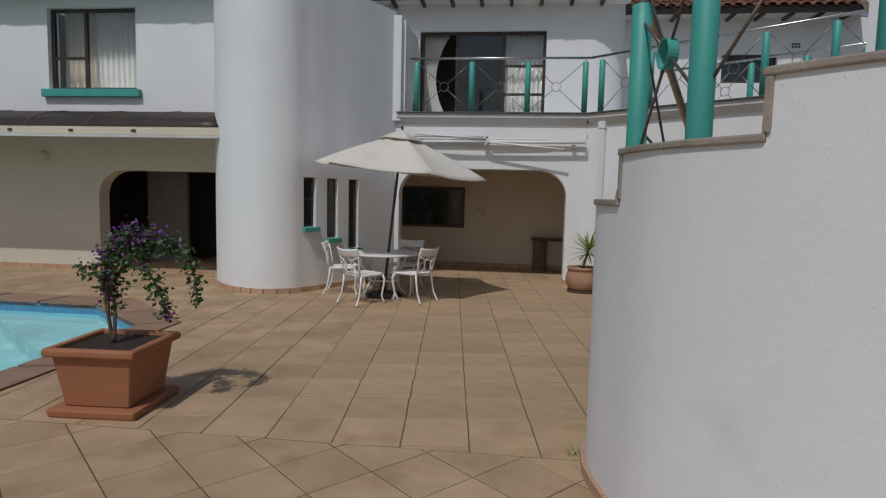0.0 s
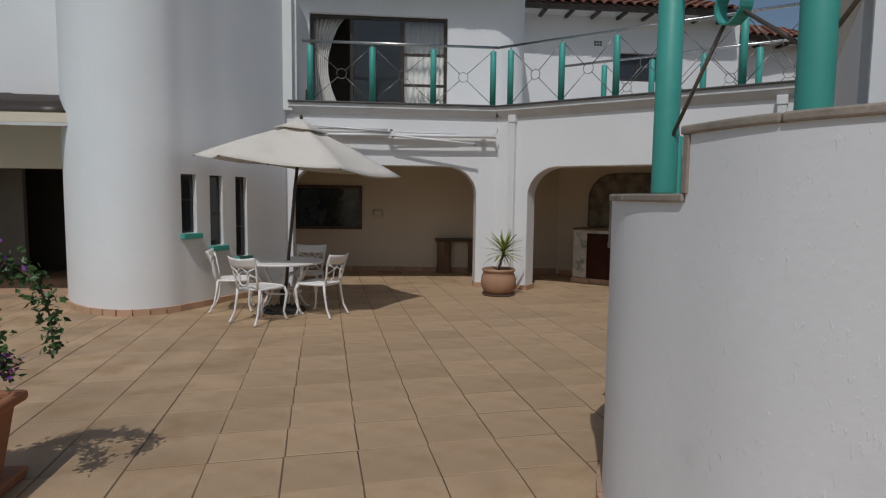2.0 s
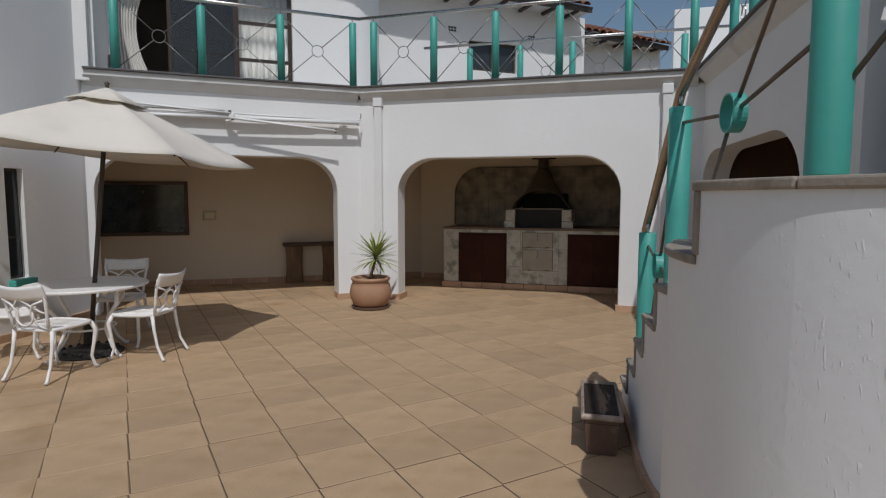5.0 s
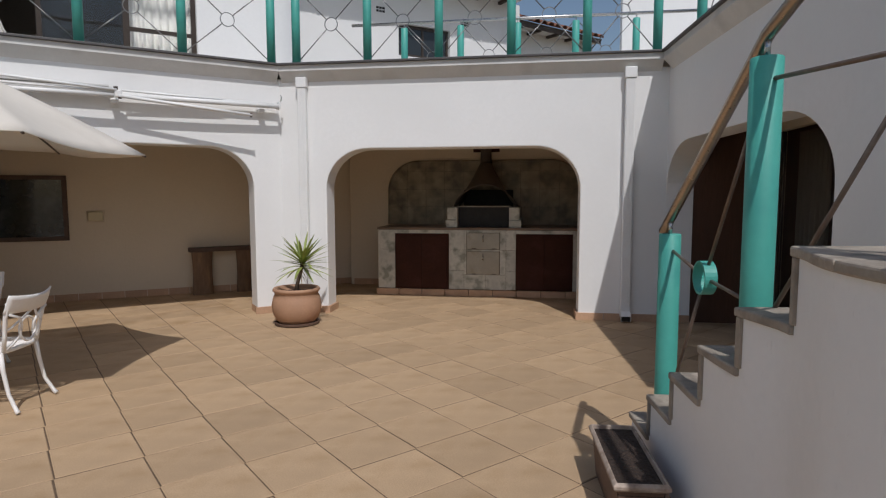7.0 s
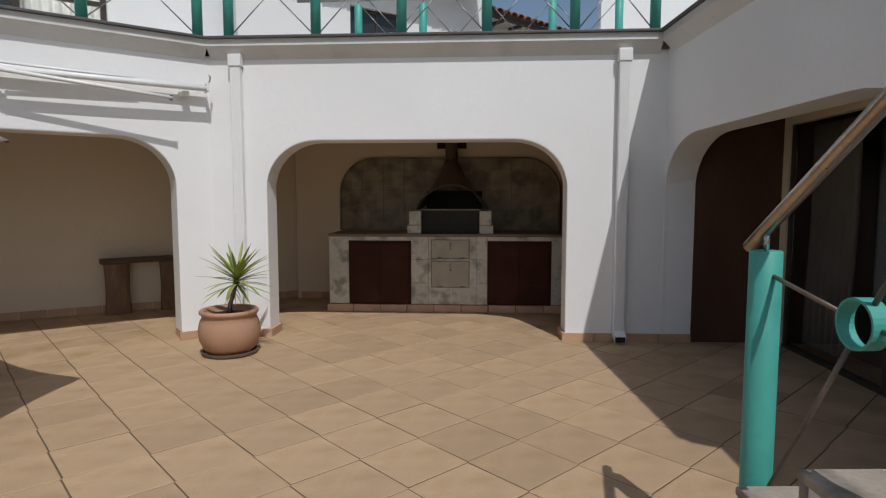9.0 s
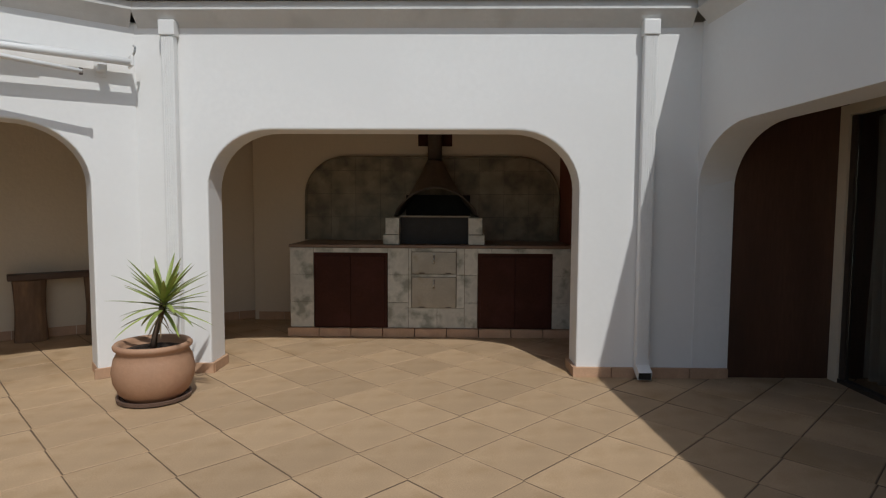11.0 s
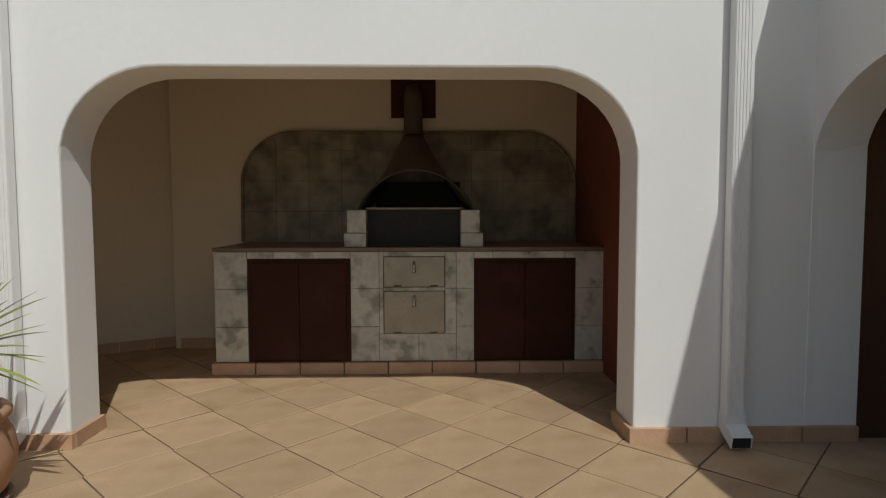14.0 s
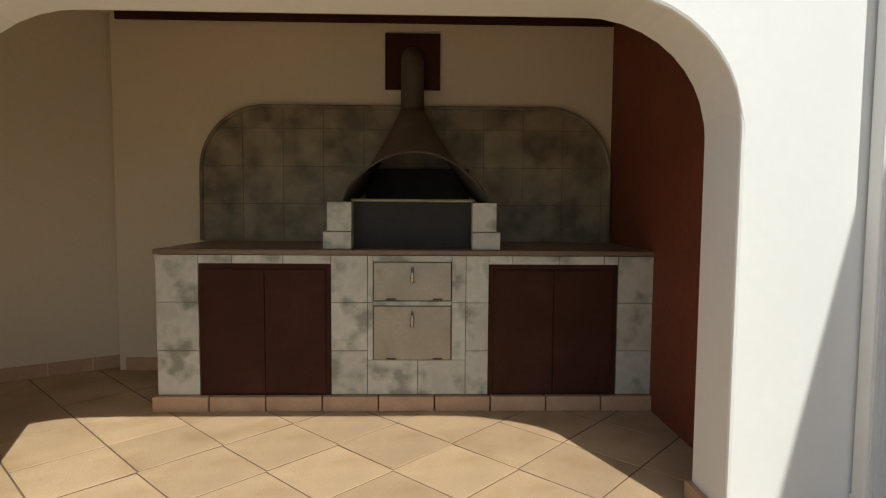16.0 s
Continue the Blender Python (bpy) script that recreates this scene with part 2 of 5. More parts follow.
LAMP_WHITE = material("frosted_cream_lamp", (0.62, 0.55, 0.36), 0.4, vary=0.1, scale=8, fine=40, bump=0.05)


# ---- builders ----
I4 = Matrix.Identity(4)


def thing(name, m=I4, label="", category="", group="", kind=""):
    ob = new(name)
    ob.matrix_world = m
    ob.empty_display_size = 0.1
    return tagged(ob, label, category, group, kind)


def part(name, bm, mat, parent=None, label="", smooth=False, bevel=0.0):
    me = bpy.data.meshes.new(name)
    if smooth:
        for f in bm.faces:
            f.smooth = True
    bm.to_mesh(me)
    bm.free()
    me.materials.append(mat)
    ob = new(name, me)
    ob.parent = parent
    if label:
        ob["label"] = label
    if bevel:
        b = ob.modifiers.new("bevel", "BEVEL")
        b.width, b.segments, b.limit_method, b.angle_limit = bevel, 2, "ANGLE", radians(35)
    return ob


def again(name, data, parent, m=I4):
    ob = new(name, data)
    ob.parent = parent
    ob.matrix_local = m
    return ob


def box(x0, x1, y0, y1, z0, z1, bm=None, m=I4):
    bm = bm or bmesh.new()
    v = [bm.verts.new(m @ Vector((x, y, z))) for x in (x0, x1) for y in (y0, y1) for z in (z0, z1)]
    for a in ((0, 1, 3, 2), (4, 6, 7, 5), (0, 4, 5, 1), (2, 3, 7, 6), (0, 2, 6, 4), (1, 5, 7, 3)):
        bm.faces.new([v[i] for i in a])
    return bm


def prism(points, z0, z1, bm=None, m=I4):
    """A flat polygon (x, y) pushed up from z0 to z1."""
    bm = bm or bmesh.new()
    if sum(a[0] * b[1] - b[0] * a[1] for a, b in zip(points, points[1:] + points[:1])) < 0:
        points = points[::-1]
    lo = [bm.verts.new(m @ Vector((x, y, z0))) for x, y in points]
    hi = [bm.verts.new(m @ Vector((x, y, z1))) for x, y in points]
    bm.faces.new(hi), bm.faces.new(lo[::-1])
    k = len(points)
    for i in range(k):
        j = (i + 1) % k
        bm.faces.new((lo[i], lo[j], hi[j], hi[i]))
    return bm


def tube(points, radius, sides=10, bm=None, closed=False):
    """A round bar along points; radius is a number or one for each point."""
    bm = bm or bmesh.new()
    pts = [Vector(p) for p in points]
    k = len(pts)
    radii = radius if hasattr(radius, "__len__") else [radius] * k
    rings, side = [], None
    for i, p in enumerate(pts):
        a = pts[(i - 1) % k] if closed or i else p
        b = pts[(i + 1) % k] if closed or i < k - 1 else p
        d = (b - a).normalized()
        if side is None:
            side = d.orthogonal().normalized()
        side = (side - d * side.dot(d)).normalized()
        up = d.cross(side)
        rings.append([bm.verts.new(p + radii[i] * (math.cos(q) * side + math.sin(q) * up)) for q in [2 * math.pi * j / sides for j in range(sides)]])
    for i in range(k if closed else k - 1):
        r, s = rings[i], rings[(i + 1) % k]
        for j in range(sides):
            bm.faces.new((r[j], r[(j + 1) % sides], s[(j + 1) % sides], s[j]))
    if not closed:
        bm.faces.new(rings[0][::-1]), bm.faces.new(rings[-1])
    return bm


def lathe(profile, sides=32, bm=None, m=I4):
    """A turned shape from (radius, height) pairs."""
    bm = bm or bmesh.new()
    rings = []
    for r, z in profile:
        rings.append([bm.verts.new(m @ Vector((max(r, 1e-4) * math.cos(2 * math.pi * j / sides), max(r, 1e-4) * math.sin(2 * math.pi * j / sides), z))) for j in range(sides)])
    for r, s in zip(rings, rings[1:]):
        for j in range(sides):
            bm.faces.new((r[j], r[(j + 1) % sides], s[(j + 1) % sides], s[j]))
    bm.faces.new(rings[0][::-1]), bm.faces.new(rings[-1])
    return bm


def arc_top(a0, a1, spring, top, run):
    """The lower edge of a lintel over an opening with rounded shoulders."""
    def height(x):
        u = min(x - a0, a1 - x) / run
        return top if u >= 1 else spring + (top - spring) * math.sqrt(max(0, 1 - (1 - max(u, 0)) ** 2))
    return height


def wall_with_openings(name, m, a0, a1, thick, z1, openings, mat, z0=-0.05, bevel=0.014, label="", parent=None, sills=()):
    """A wall along local x, its face at y=0 and its back at y=thick, with openings (x0, x1, bottom, top function)."""
    xs = {a0, a1}
    for o0, o1, bottom, height in openings:
        steps = 36
        xs.update(o0 + (o1 - o0) * (0.5 - 0.5 * math.cos(math.pi * i / steps)) for i in range(steps + 1))
    xs = sorted(xs)
    bm = bmesh.new()
    cache = {}

    def v(x, y, z):
        key = (round(x, 5), round(y, 5), round(z, 5))
        if key not in cache:
            cache[key] = bm.verts.new(m @ Vector((x, y, z)))
        return cache[key]

    def quad(*c):
        ids = [v(*q) for q in c]
        if len(set(ids)) > 2:
            try:
                bm.faces.new(list(dict.fromkeys(ids)))
            except ValueError:
                pass

    def block(xa, xb, la, lb, ha, hb):
        quad((xa, 0, la), (xb, 0, lb), (xb, 0, hb), (xa, 0, ha))
        quad((xa, thick, la), (xa, thick, ha), (xb, thick, hb), (xb, thick, lb))

    levels = sorted({z0, z1} | {q for o in openings for q in (o[2], o[3](o[0]), o[3](o[1])) if z0 < q < z1})
    for xa, xb in zip(xs, xs[1:]):
        mid = (xa + xb) / 2
        hole = next((o for o in openings if o[0] < mid < o[1]), None)
        if not hole:
            for la, ha in zip(levels, levels[1:]):
                block(xa, xb, la, la, ha, ha)
        else:
            ha, hb = hole[3](xa), hole[3](xb)
            block(xa, xb, ha, hb, z1, z1)
            quad((xa, 0, ha), (xa, thick, ha), (xb, thick, hb), (xb, 0, hb))
            if hole[2] > z0:
                block(xa, xb, z0, z0, hole[2], hole[2])
                quad((xa, 0, hole[2]), (xb, 0, hole[2]), (xb, thick, hole[2]), (xa, thick, hole[2]))
        quad((xa, 0, z1), (xb, 0, z1), (xb, thick, z1), (xa, thick, z1))
    for o0, o1, bottom, height in openings:
        for x, flip in ((o0, False), (o1, True)):
            c = [(x, 0, max(bottom, z0)), (x, thick, max(bottom, z0)), (x, thick, height(x)), (x, 0, height(x))]
            quad(*(c[::-1] if flip else c))
    quad((a0, 0, z0), (a0, 0, z1), (a0, thick, z1), (a0, thick, z0))
    quad((a1, 0, z0), (a1, thick, z0), (a1, thick, z1), (a1, 0, z1))
    bmesh.ops.recalc_face_normals(bm, faces=bm.faces)
    ob = part(name, bm, mat, parent, bevel=bevel)
    return ob


def frame_of(origin, along):
    """Local x runs along, local y to its left, z up."""
    x = Vector((*along, 0)).normalized()
    y = Vector((-x.y, x.x, 0))
    return Matrix(((x.x, y.x, 0, origin[0]), (x.y, y.y, 0, origin[1]), (0, 0, 1, 0), (0, 0, 0, 1)))


# the slanting wing: local x along its wall, local y into it
WING = frame_of((2.02, 10.35), (0.777, -0.630))
# the third wing, square to it: local x from the corner, local y into the wall
SIDE = WING @ Matrix.Translation((4.655, 0.28, 0)) @ Matrix.Rotation(radians(-86.0), 4, "Z")
SLAB_TOP, SLAB_LOW = 3.13, 2.99
FACE = 10.63

# ---- the large structure ----
POOL_EDGE = [(-3.55, -2.0), (-3.55, 5.84), (-4.84, 6.86), (-12.0, 6.90), (-12.0, -2.0)]
COPING_EDGE = [(-3.16, -2.4), (-3.16, 6.08), (-4.65, 7.37), (-12.5, 7.41), (-12.5, -2.4)]


def sheet_with_hole(outer, hole, z):
    bm = bmesh.new()
    edges = []
    for ring in (outer, hole):
        vs = [bm.verts.new((x, y, z)) for x, y in ring]
        edges += [bm.edges.new((a, b)) for a, b in zip(vs, vs[1:] + vs[:1])]
    bmesh.ops.triangle_fill(bm, use_beauty=True, edges=edges, normal=(0, 0, 1))
    for f in bm.faces:
        if f.normal.z < 0:
            f.normal_flip()
    return bm


ground = tagged(part("ground", sheet_with_hole([(-600, -600), (600, -600), (600, 600), (-600, 600)], [(-14, -6), (9.5, -6), (9.5, 15), (-14, 15)], -0.04), EARTH),
                "dry open ground round the house", "ground", kind="structure")
floor = tagged(part("floor", sheet_with_hole([(-14, -6), (9.5, -6), (9.5, 15), (-14, 15)], COPING_EDGE, -0.0035), MORTAR),
               "courtyard floor of sand-coloured square pavers with dark joints", "floor", kind="structure")

# wing one, with its wide opening and the room behind it
arch_1 = (-1.38, 1.765, -0.05, arc_top(-1.38, 1.765, 1.62, 2.11, 0.52))
wall_1 = tagged(wall_with_openings("wall_north", Matrix.Translation((0, FACE, 0)), -1.62, 2.30, 0.31, SLAB_LOW, [arch_1], PLASTER),
                "white plastered courtyard wall with a round-shouldered opening", "wall", kind="structure")
arch_2 = (0.50, 3.665, -0.05, arc_top(0.50, 3.665, 1.60, 2.10, 0.54))
wall_2 = tagged(wall_with_openings("wall_north_east", WING @ Matrix.Translation((0, 0.28, 0)), -0.22, 4.96, 0.31, SLAB_LOW, [arch_2], PLASTER),
                "white plastered courtyard wall with a round-shouldered opening", "wall", kind="structure")
arch_3 = (0.003, 3.40, -0.05, arc_top(0.003, 3.40, 1.58, 2.10, 0.72))
wall_3 = tagged(wall_with_openings("wall_east", SIDE, 0.0, 4.3, 0.31, SLAB_LOW, [arch_3], PLASTER),
                "white plastered courtyard wall with a round-shouldered opening", "wall", kind="structure")


def slab(name, points, z0, z1, mat, label, category="balcony", kind="structure"):
    return tagged(part(name, prism(points, z0, z1), mat), label, category, kind=kind)


def w2(s, n):
    q = WING @ Vector((s, n, 0))
    return (q.x, q.y)


slab_corner = (2.085, 10.53)
balcony = slab("balcony_slab", [(-1.42, 10.53), slab_corner, w2(4.565, 0.18), w2(4.87, -4.3), w2(7.6, -4.3), w2(7.6, 3.1), (4.1, 13.3), (-2.6, 13.3), (-2.6, 12.0), (-1.42, 11.4)],
               SLAB_TOP - 0.07, SLAB_TOP, SLAB_EDGE, "pale painted balcony slab over the arches", "balcony")
for a, b in (((-1.43, 10.53), slab_corner), (slab_corner, w2(4.565, 0.18)), (w2(4.565, 0.18), w2(4.87, -4.3))):
    d = Vector((b[0] - a[0], b[1] - a[1], 0))
    f = frame_of(a, (d.x, d.y))
    tagged(part("balcony_edge_strip", box(0, d.length, -0.035, 0.12, SLAB_TOP + 0.002, SLAB_TOP + 0.028, m=f), EDGE_STRIP, bevel=0.005), "dark metal strip along the balcony edge", "trim", kind="structure")
    section = [(-0.012, SLAB_TOP - 0.07), (0.0, SLAB_TOP - 0.085), (0.06, 2.985), (0.097, 2.94), (0.25, 2.94), (0.25, SLAB_TOP - 0.07)]
    along = f @ Matrix(((0, 0, 1, 0), (1, 0, 0, 0), (0, 1, 0, 0), (0, 0, 0, 1)))
    tagged(part("balcony_moulding", prism(section, 0, d.length, m=along), SLAB_EDGE), "painted sloping moulding under the balcony edge", "trim", kind="structure")

# the veranda behind the arches
veranda_back_a, veranda_back_b = (-2.7, 13.22), (3.90, 12.52)
dv = (veranda_back_b[0] - veranda_back_a[0], veranda_back_b[1] - veranda_back_a[1])
VBACK = frame_of(veranda_back_a, dv)
VLEN = math.hypot(*dv)
tagged(part("wall_veranda_back", box(0, VLEN + 0.2, 0, 0.2, -0.05, SLAB_LOW, m=VBACK), CREAM), "cream plastered back wall of the veranda", "wall", kind="structure")
tagged(part("wall_veranda_left", box(-2.75, -2.6, 10.9, 13.4, -0.05, SLAB_LOW), CREAM), "cream plastered side wall of the veranda", "wall", kind="structure")
tagged(part("wall_barbecue_back", box(0.05, 4.4, 2.72, 2.92, -0.05, SLAB_LOW, m=WING), CREAM), "cream plastered wall behind the barbecue", "wall", kind="structure")
tagged(part("wall_barbecue_side", box(3.925, 4.12, 0.595, 2.72, -0.05, SLAB_LOW, m=WING), RED_WALL), "rust-red plastered side wall beside the barbecue", "wall", kind="structure")
# unseen ceiling, its pale colour added to bounce light into the veranda
tagged(part("ceiling", prism([(-2.6, 10.94), (2.3, 10.94), w2(0.1, 0.6), w2(3.925, 0.6), w2(3.925, 2.72), w2(0.1, 2.8), (3.9, 12.6), (-2.6, 13.2)], 2.77, 2.80), CREAM),
       "veranda ceiling coloured pale to bounce light", "ceiling", kind="structure")
tagged(part("cornice", box(0.1, 3.92, 2.69, 2.716, 2.714, 2.769, m=WING), CUPBOARD), "dark red cornice strip under the veranda ceiling", "trim", kind="structure")
tagged(part("wall_room_end", box(4.96, 6.3, 0.30, 0.45, -0.05, SLAB_LOW, m=WING), BROWN_PANEL), "dark brown panelled wall inside the side room", "wall", kind="structure")
tagged(part("wall_room_far", box(6.3, 6.5, -4.3, 0.45, -0.05, SLAB_LOW, m=WING), DARK_ROOM), "wall behind the sliding glass door, coloured dark for shade", "wall", kind="structure")
tagged(part("wall_room_south", box(5.0, 8.0, -4.6, -4.3, -0.05, SLAB_LOW, m=WING), PLASTER), "white end wall of the side wing", "wall", kind="structure")
tagged(part("room_ceiling", box(5.42, 6.3, -4.3, 0.3, SLAB_LOW - 0.04, SLAB_LOW - 0.004, m=WING), CREAM), "pale ceiling of the side passage", "ceiling", kind="structure")


# clay skirting, tile by tile
def skirting(m, x0, x1, parent, height=0.085, proud=0.03, length=0.30):
    k = max(1, round((x1 - x0) / length))
    w = (x1 - x0) / k
    me = None
    for i in range(k):
        if me is None:
            ob = part("skirting_tile", box(0.004, w - 0.004, -proud, 0.004, 0, height), SKIRT, parent)
            ob.matrix_local = m @ Matrix.Translation((x0, 0, 0))
            me = ob.data
        else:
            again("skirting_tile", me, parent, m @ Matrix.Translation((x0 + i * w, 0, 0)))


sk = thing("baseboard", label="clay tile skirting along the white walls", category="baseboard", kind="structure")
skirting(Matrix.Translation((0, FACE, 0)), 1.735, 2.12, sk)
skirting(Matrix.Translation((1.765, FACE, 0)) @ Matrix.Rotation(radians(90), 4, "Z"), 0.0, 0.31, sk)
skirting(WING @ Matrix.Translation((0, 0.28, 0)), -0.10, 0.53, sk)
skirting(WING @ Matrix.Translation((0.50, 0.28, 0)) @ Matrix.Rotation(radians(90), 4, "Z"), 0.0, 0.31, sk)
skirting(WING @ Matrix.Translation((0, 0.28, 0)), 3.635, 4.96, sk)
skirting(WING @ Matrix.Translation((3.665, 0.59, 0)) @ Matrix.Rotation(radians(-90), 4, "Z"), 0.0, 0.31, sk)
skirting(VBACK, 0.1, VLEN, sk, 0.10, 0.015)
skirting(WING @ Matrix.Translation((0, 2.72, 0)), 0.1, 0.75, sk, 0.10, 0.015)
skirting(SIDE, 3.40, 4.3, sk)

# ---- the round tower and the house on the pool side ----
TOWER = [(-4.66, 10.13), (-4.43, 9.4), (-4.11, 8.85), (-3.79, 8.51), (-3.52, 8.33), (-3.21, 8.23), (-2.92, 8.27), (-2.67, 8.43), (-2.51, 8.67), (-2.36, 8.91), (-2.2, 9.21), (-2.03, 9.51), (-1.83, 9.9), (-1.64, 10.29), (-1.47, 10.62)]


def smooth_line(points, per=6):
    """A curve through points, Catmull-Rom."""
    pts = [Vector(p) for p in points]
    pts = [2 * pts[0] - pts[1]] + pts + [2 * pts[-1] - pts[-2]]
    out = []
    for a, b, c, d in zip(pts, pts[1:], pts[2:], pts[3:]):
        for i in range(per):
            t = i / per
            out.append(0.5 * ((2 * b) + (c - a) * t + (2 * a - 5 * b + 4 * c - d) * t * t + (3 * b - 3 * c + d - a) * t ** 3))
    return out + [pts[-2]]


def point_on(line, share):
    """The place and heading at a share of a polyline's length."""
    steps = [(b - a).length for a, b in zip(line, line[1:])]
    want = share * sum(steps)
    for a, b, s in zip(line, line[1:], steps):
        if want <= s:
            return a.lerp(b, want / s), (b - a).normalized()
        want -= s
    return line[-1], (line[-1] - line[-2]).normalized()


TOWER_TOP = 5.0
tower_line = smooth_line(TOWER)


def curtain_wall(line, outer, thick, z0, z1, holes, mat, name):
    """A curved wall along a line, with openings (share from, share to, bottom, top) cut through it. Its inside lies left of the line."""
    lengths = [0.0]
    for a, b in zip(line, line[1:]):
        lengths.append(lengths[-1] + (b - a).length)
    total = lengths[-1]
    cuts = sorted({round(x / total, 5) for x in lengths} | {h for hole in holes for h in hole[:2]})
    bm = bmesh.new()
    cache = {}

    def v(u, side, z, own=0):
        key = (round(u, 5), side, round(z, 4), own)
        if key not in cache:
            p, d = point_on(line, u)
            p = p + Vector((-d.y, d.x)) * (thick if side else 0)
            cache[key] = bm.verts.new((p.x, p.y, z))
        return cache[key]

    levels = sorted({z0, z1} | {z for hole in holes for z in hole[2:4]})
    for ua, ub in zip(cuts, cuts[1:]):
        mid = (ua + ub) / 2
        for za, zb in zip(levels, levels[1:]):
            zm = (za + zb) / 2
            if any(h[0] < mid < h[1] and h[2] < zm < h[3] for h in holes):
                continue
            bm.faces.new((v(ua, 0, za), v(ub, 0, za), v(ub, 0, zb), v(ua, 0, zb))).smooth = True
            bm.faces.new((v(ua, 1, za), v(ua, 1, zb), v(ub, 1, zb), v(ub, 1, za))).smooth = True
        bm.faces.new((v(ua, 0, z1, 3), v(ub, 0, z1, 3), v(ub, 1, z1, 3), v(ua, 1, z1, 3)))
    for h in holes:
        between = [c for c in cuts if h[0] - 1e-6 <= c <= h[1] + 1e-6]
        for u in h[:2]:
            zs = [z for z in levels if h[2] <= z <= h[3]]
            for za, zb in zip(zs, zs[1:]):
                bm.faces.new((v(u, 0, za, 1), v(u, 1, za, 1), v(u, 1, zb, 1), v(u, 0, zb, 1)))
        for ua, ub in zip(between, between[1:]):
            for z in h[2:4]:
                bm.faces.new((v(ua, 0, z, 2), v(ub, 0, z, 2), v(ub, 1, z, 2), v(ua, 1, z, 2)))
    for u in (0.0, 1.0):
        for za, zb in zip(levels, levels[1:]):
            bm.faces.new((v(u, 0, za), v(u, 1, za), v(u, 1, zb), v(u, 0, zb)))
    bmesh.ops.recalc_face_normals(bm, faces=bm.faces)
    return part(name, bm, mat)


def share_near(line, x, y):
    total = sum((b - a).length for a, b in zip(line, line[1:]))
    best = min(range(401), key=lambda i: (point_on(line, i / 400)[0] - Vector((x, y))).length)
    return best / 400, total


slits = []
for x, y, low in ((-2.50, 8.74, 1.05), (-2.235, 9.155, 0.85), (-1.995, 9.60, 0.65)):
    u, total = share_near(tower_line, x, y)
    slits.append((u - 0.125 / total, u + 0.125 / total, low, 1.85))
tower = tagged(curtain_wall(tower_line, 0, 0.22, -0.05, TOWER_TOP, slits, PLASTER, "wall_tower"), "tall white plastered wall rounding a corner like a tower", "wall", kind="structure")
for u0, u1, z0, z1 in slits:
    a, _ = point_on(tower_line, u0)
    b, _ = point_on(tower_line, u1)
    f = frame_of((a.x, a.y), (b.x - a.x, b.y - a.y))
    w = (b - a).length
    win = thing("slit_window", f, "narrow window slit with dark glass and a green sill", "window", "slit windows of the tower", "structure")
    part("frame", box(0, w, 0.07, 0.11, z0, z1), BRONZE_FRAME, win)
    part("pane", box(0.025, w - 0.025, 0.062, 0.069, z0 + 0.03, z1 - 0.03), GLASS, win)
    part("mullion", box(0.025, w - 0.025, 0.050, 0.061, z0 + 0.44, z0 + 0.465), BRONZE_FRAME, win)
    part("sill", box(-0.03, w + 0.03, -0.085, 0.06, z0 - 0.075, z0 - 0.003), TEAL, win, "green painted sill", bevel=0.008)
tower_foot = thing("tower_baseboard", label="curved clay tile skirting at the foot of the tower", category="baseboard", kind="structure")
n_foot = 27
for i in range(n_foot):
    p0, _ = point_on(tower_line, 0.06 + 0.94 * i / n_foot)
    p1, _ = point_on(tower_line, 0.06 + 0.94 * (i + 1) / n_foot)
    d = p1 - p0
    ob = part("skirting_tile", box(0.004, d.length - 0.004, -0.035, 0.012, 0, 0.085), SKIRT, tower_foot)
    ob.matrix_local = frame_of((p0.x, p0.y), (d.x, d.y))

HOUSE_Y = 10.1
arch_0 = (-7.20, -4.2, -0.05, arc_top(-7.20, -3.9, 1.45, 1.95, 0.5))
house_openings = [arch_0]
tagged(wall_with_openings("wall_house_lower", Matrix.Translation((0, HOUSE_Y, 0)), -13.0, -4.05, 0.3, 2.9, house_openings, HOUSE_CREAM), "white plastered house wall with a rounded doorway", "wall", kind="structure")
win_l = (-8.17, -6.36, 3.48, lambda x: 5.0)
tagged(wall_with_openings("wall_house_upper", Matrix.Translation((0, HOUSE_Y, 0)), -13.0, -4.05, 0.3, 5.35, [win_l], PLASTER, z0=2.9), "white plastered upper house wall with a window", "wall", kind="structure")
tagged(part("wall_house_inner", box(-9.0, -4.2, 12.6, 12.8, -0.05, 5.3), DARK_ROOM), "inner wall of the house, coloured dark for shade", "wall", kind="structure")
tagged(part("house_inner_ceiling", box(-9.0, -4.2, 10.4, 12.6, 2.3, 2.4), DARK_ROOM), "ceiling inside the house, coloured dark for shade", "ceiling", kind="structure")
tagged(part("wall_house_return", box(-9.1, -9.0, 10.4, 12.8, -0.05, 5.3), DARK_ROOM), "inner wall of the house, coloured dark for shade", "wall", kind="structure")
# the doorway's shade is put into this panel's dark colour
tagged(part("door_reveal", box(-6.97, -6.08, 11.3, 11.4, 0.05, 2.29), DIM_CURTAIN), "pale panel inside the house doorway, darkened for shade", "door", kind="structure")
tagged(part("house_floor_step", box(-7.02, -4.3, 10.12, 12.6, -0.05, 0.05), SKIRT), "brown tiled floor inside the doorway", "floor", kind="structure")
skh = thing("house_baseboard", label="clay tile skirting along the house wall", category="baseboard", kind="structure")
skirting(Matrix.Translation((0, HOUSE_Y, 0)), -10.5, -7.20, skh)

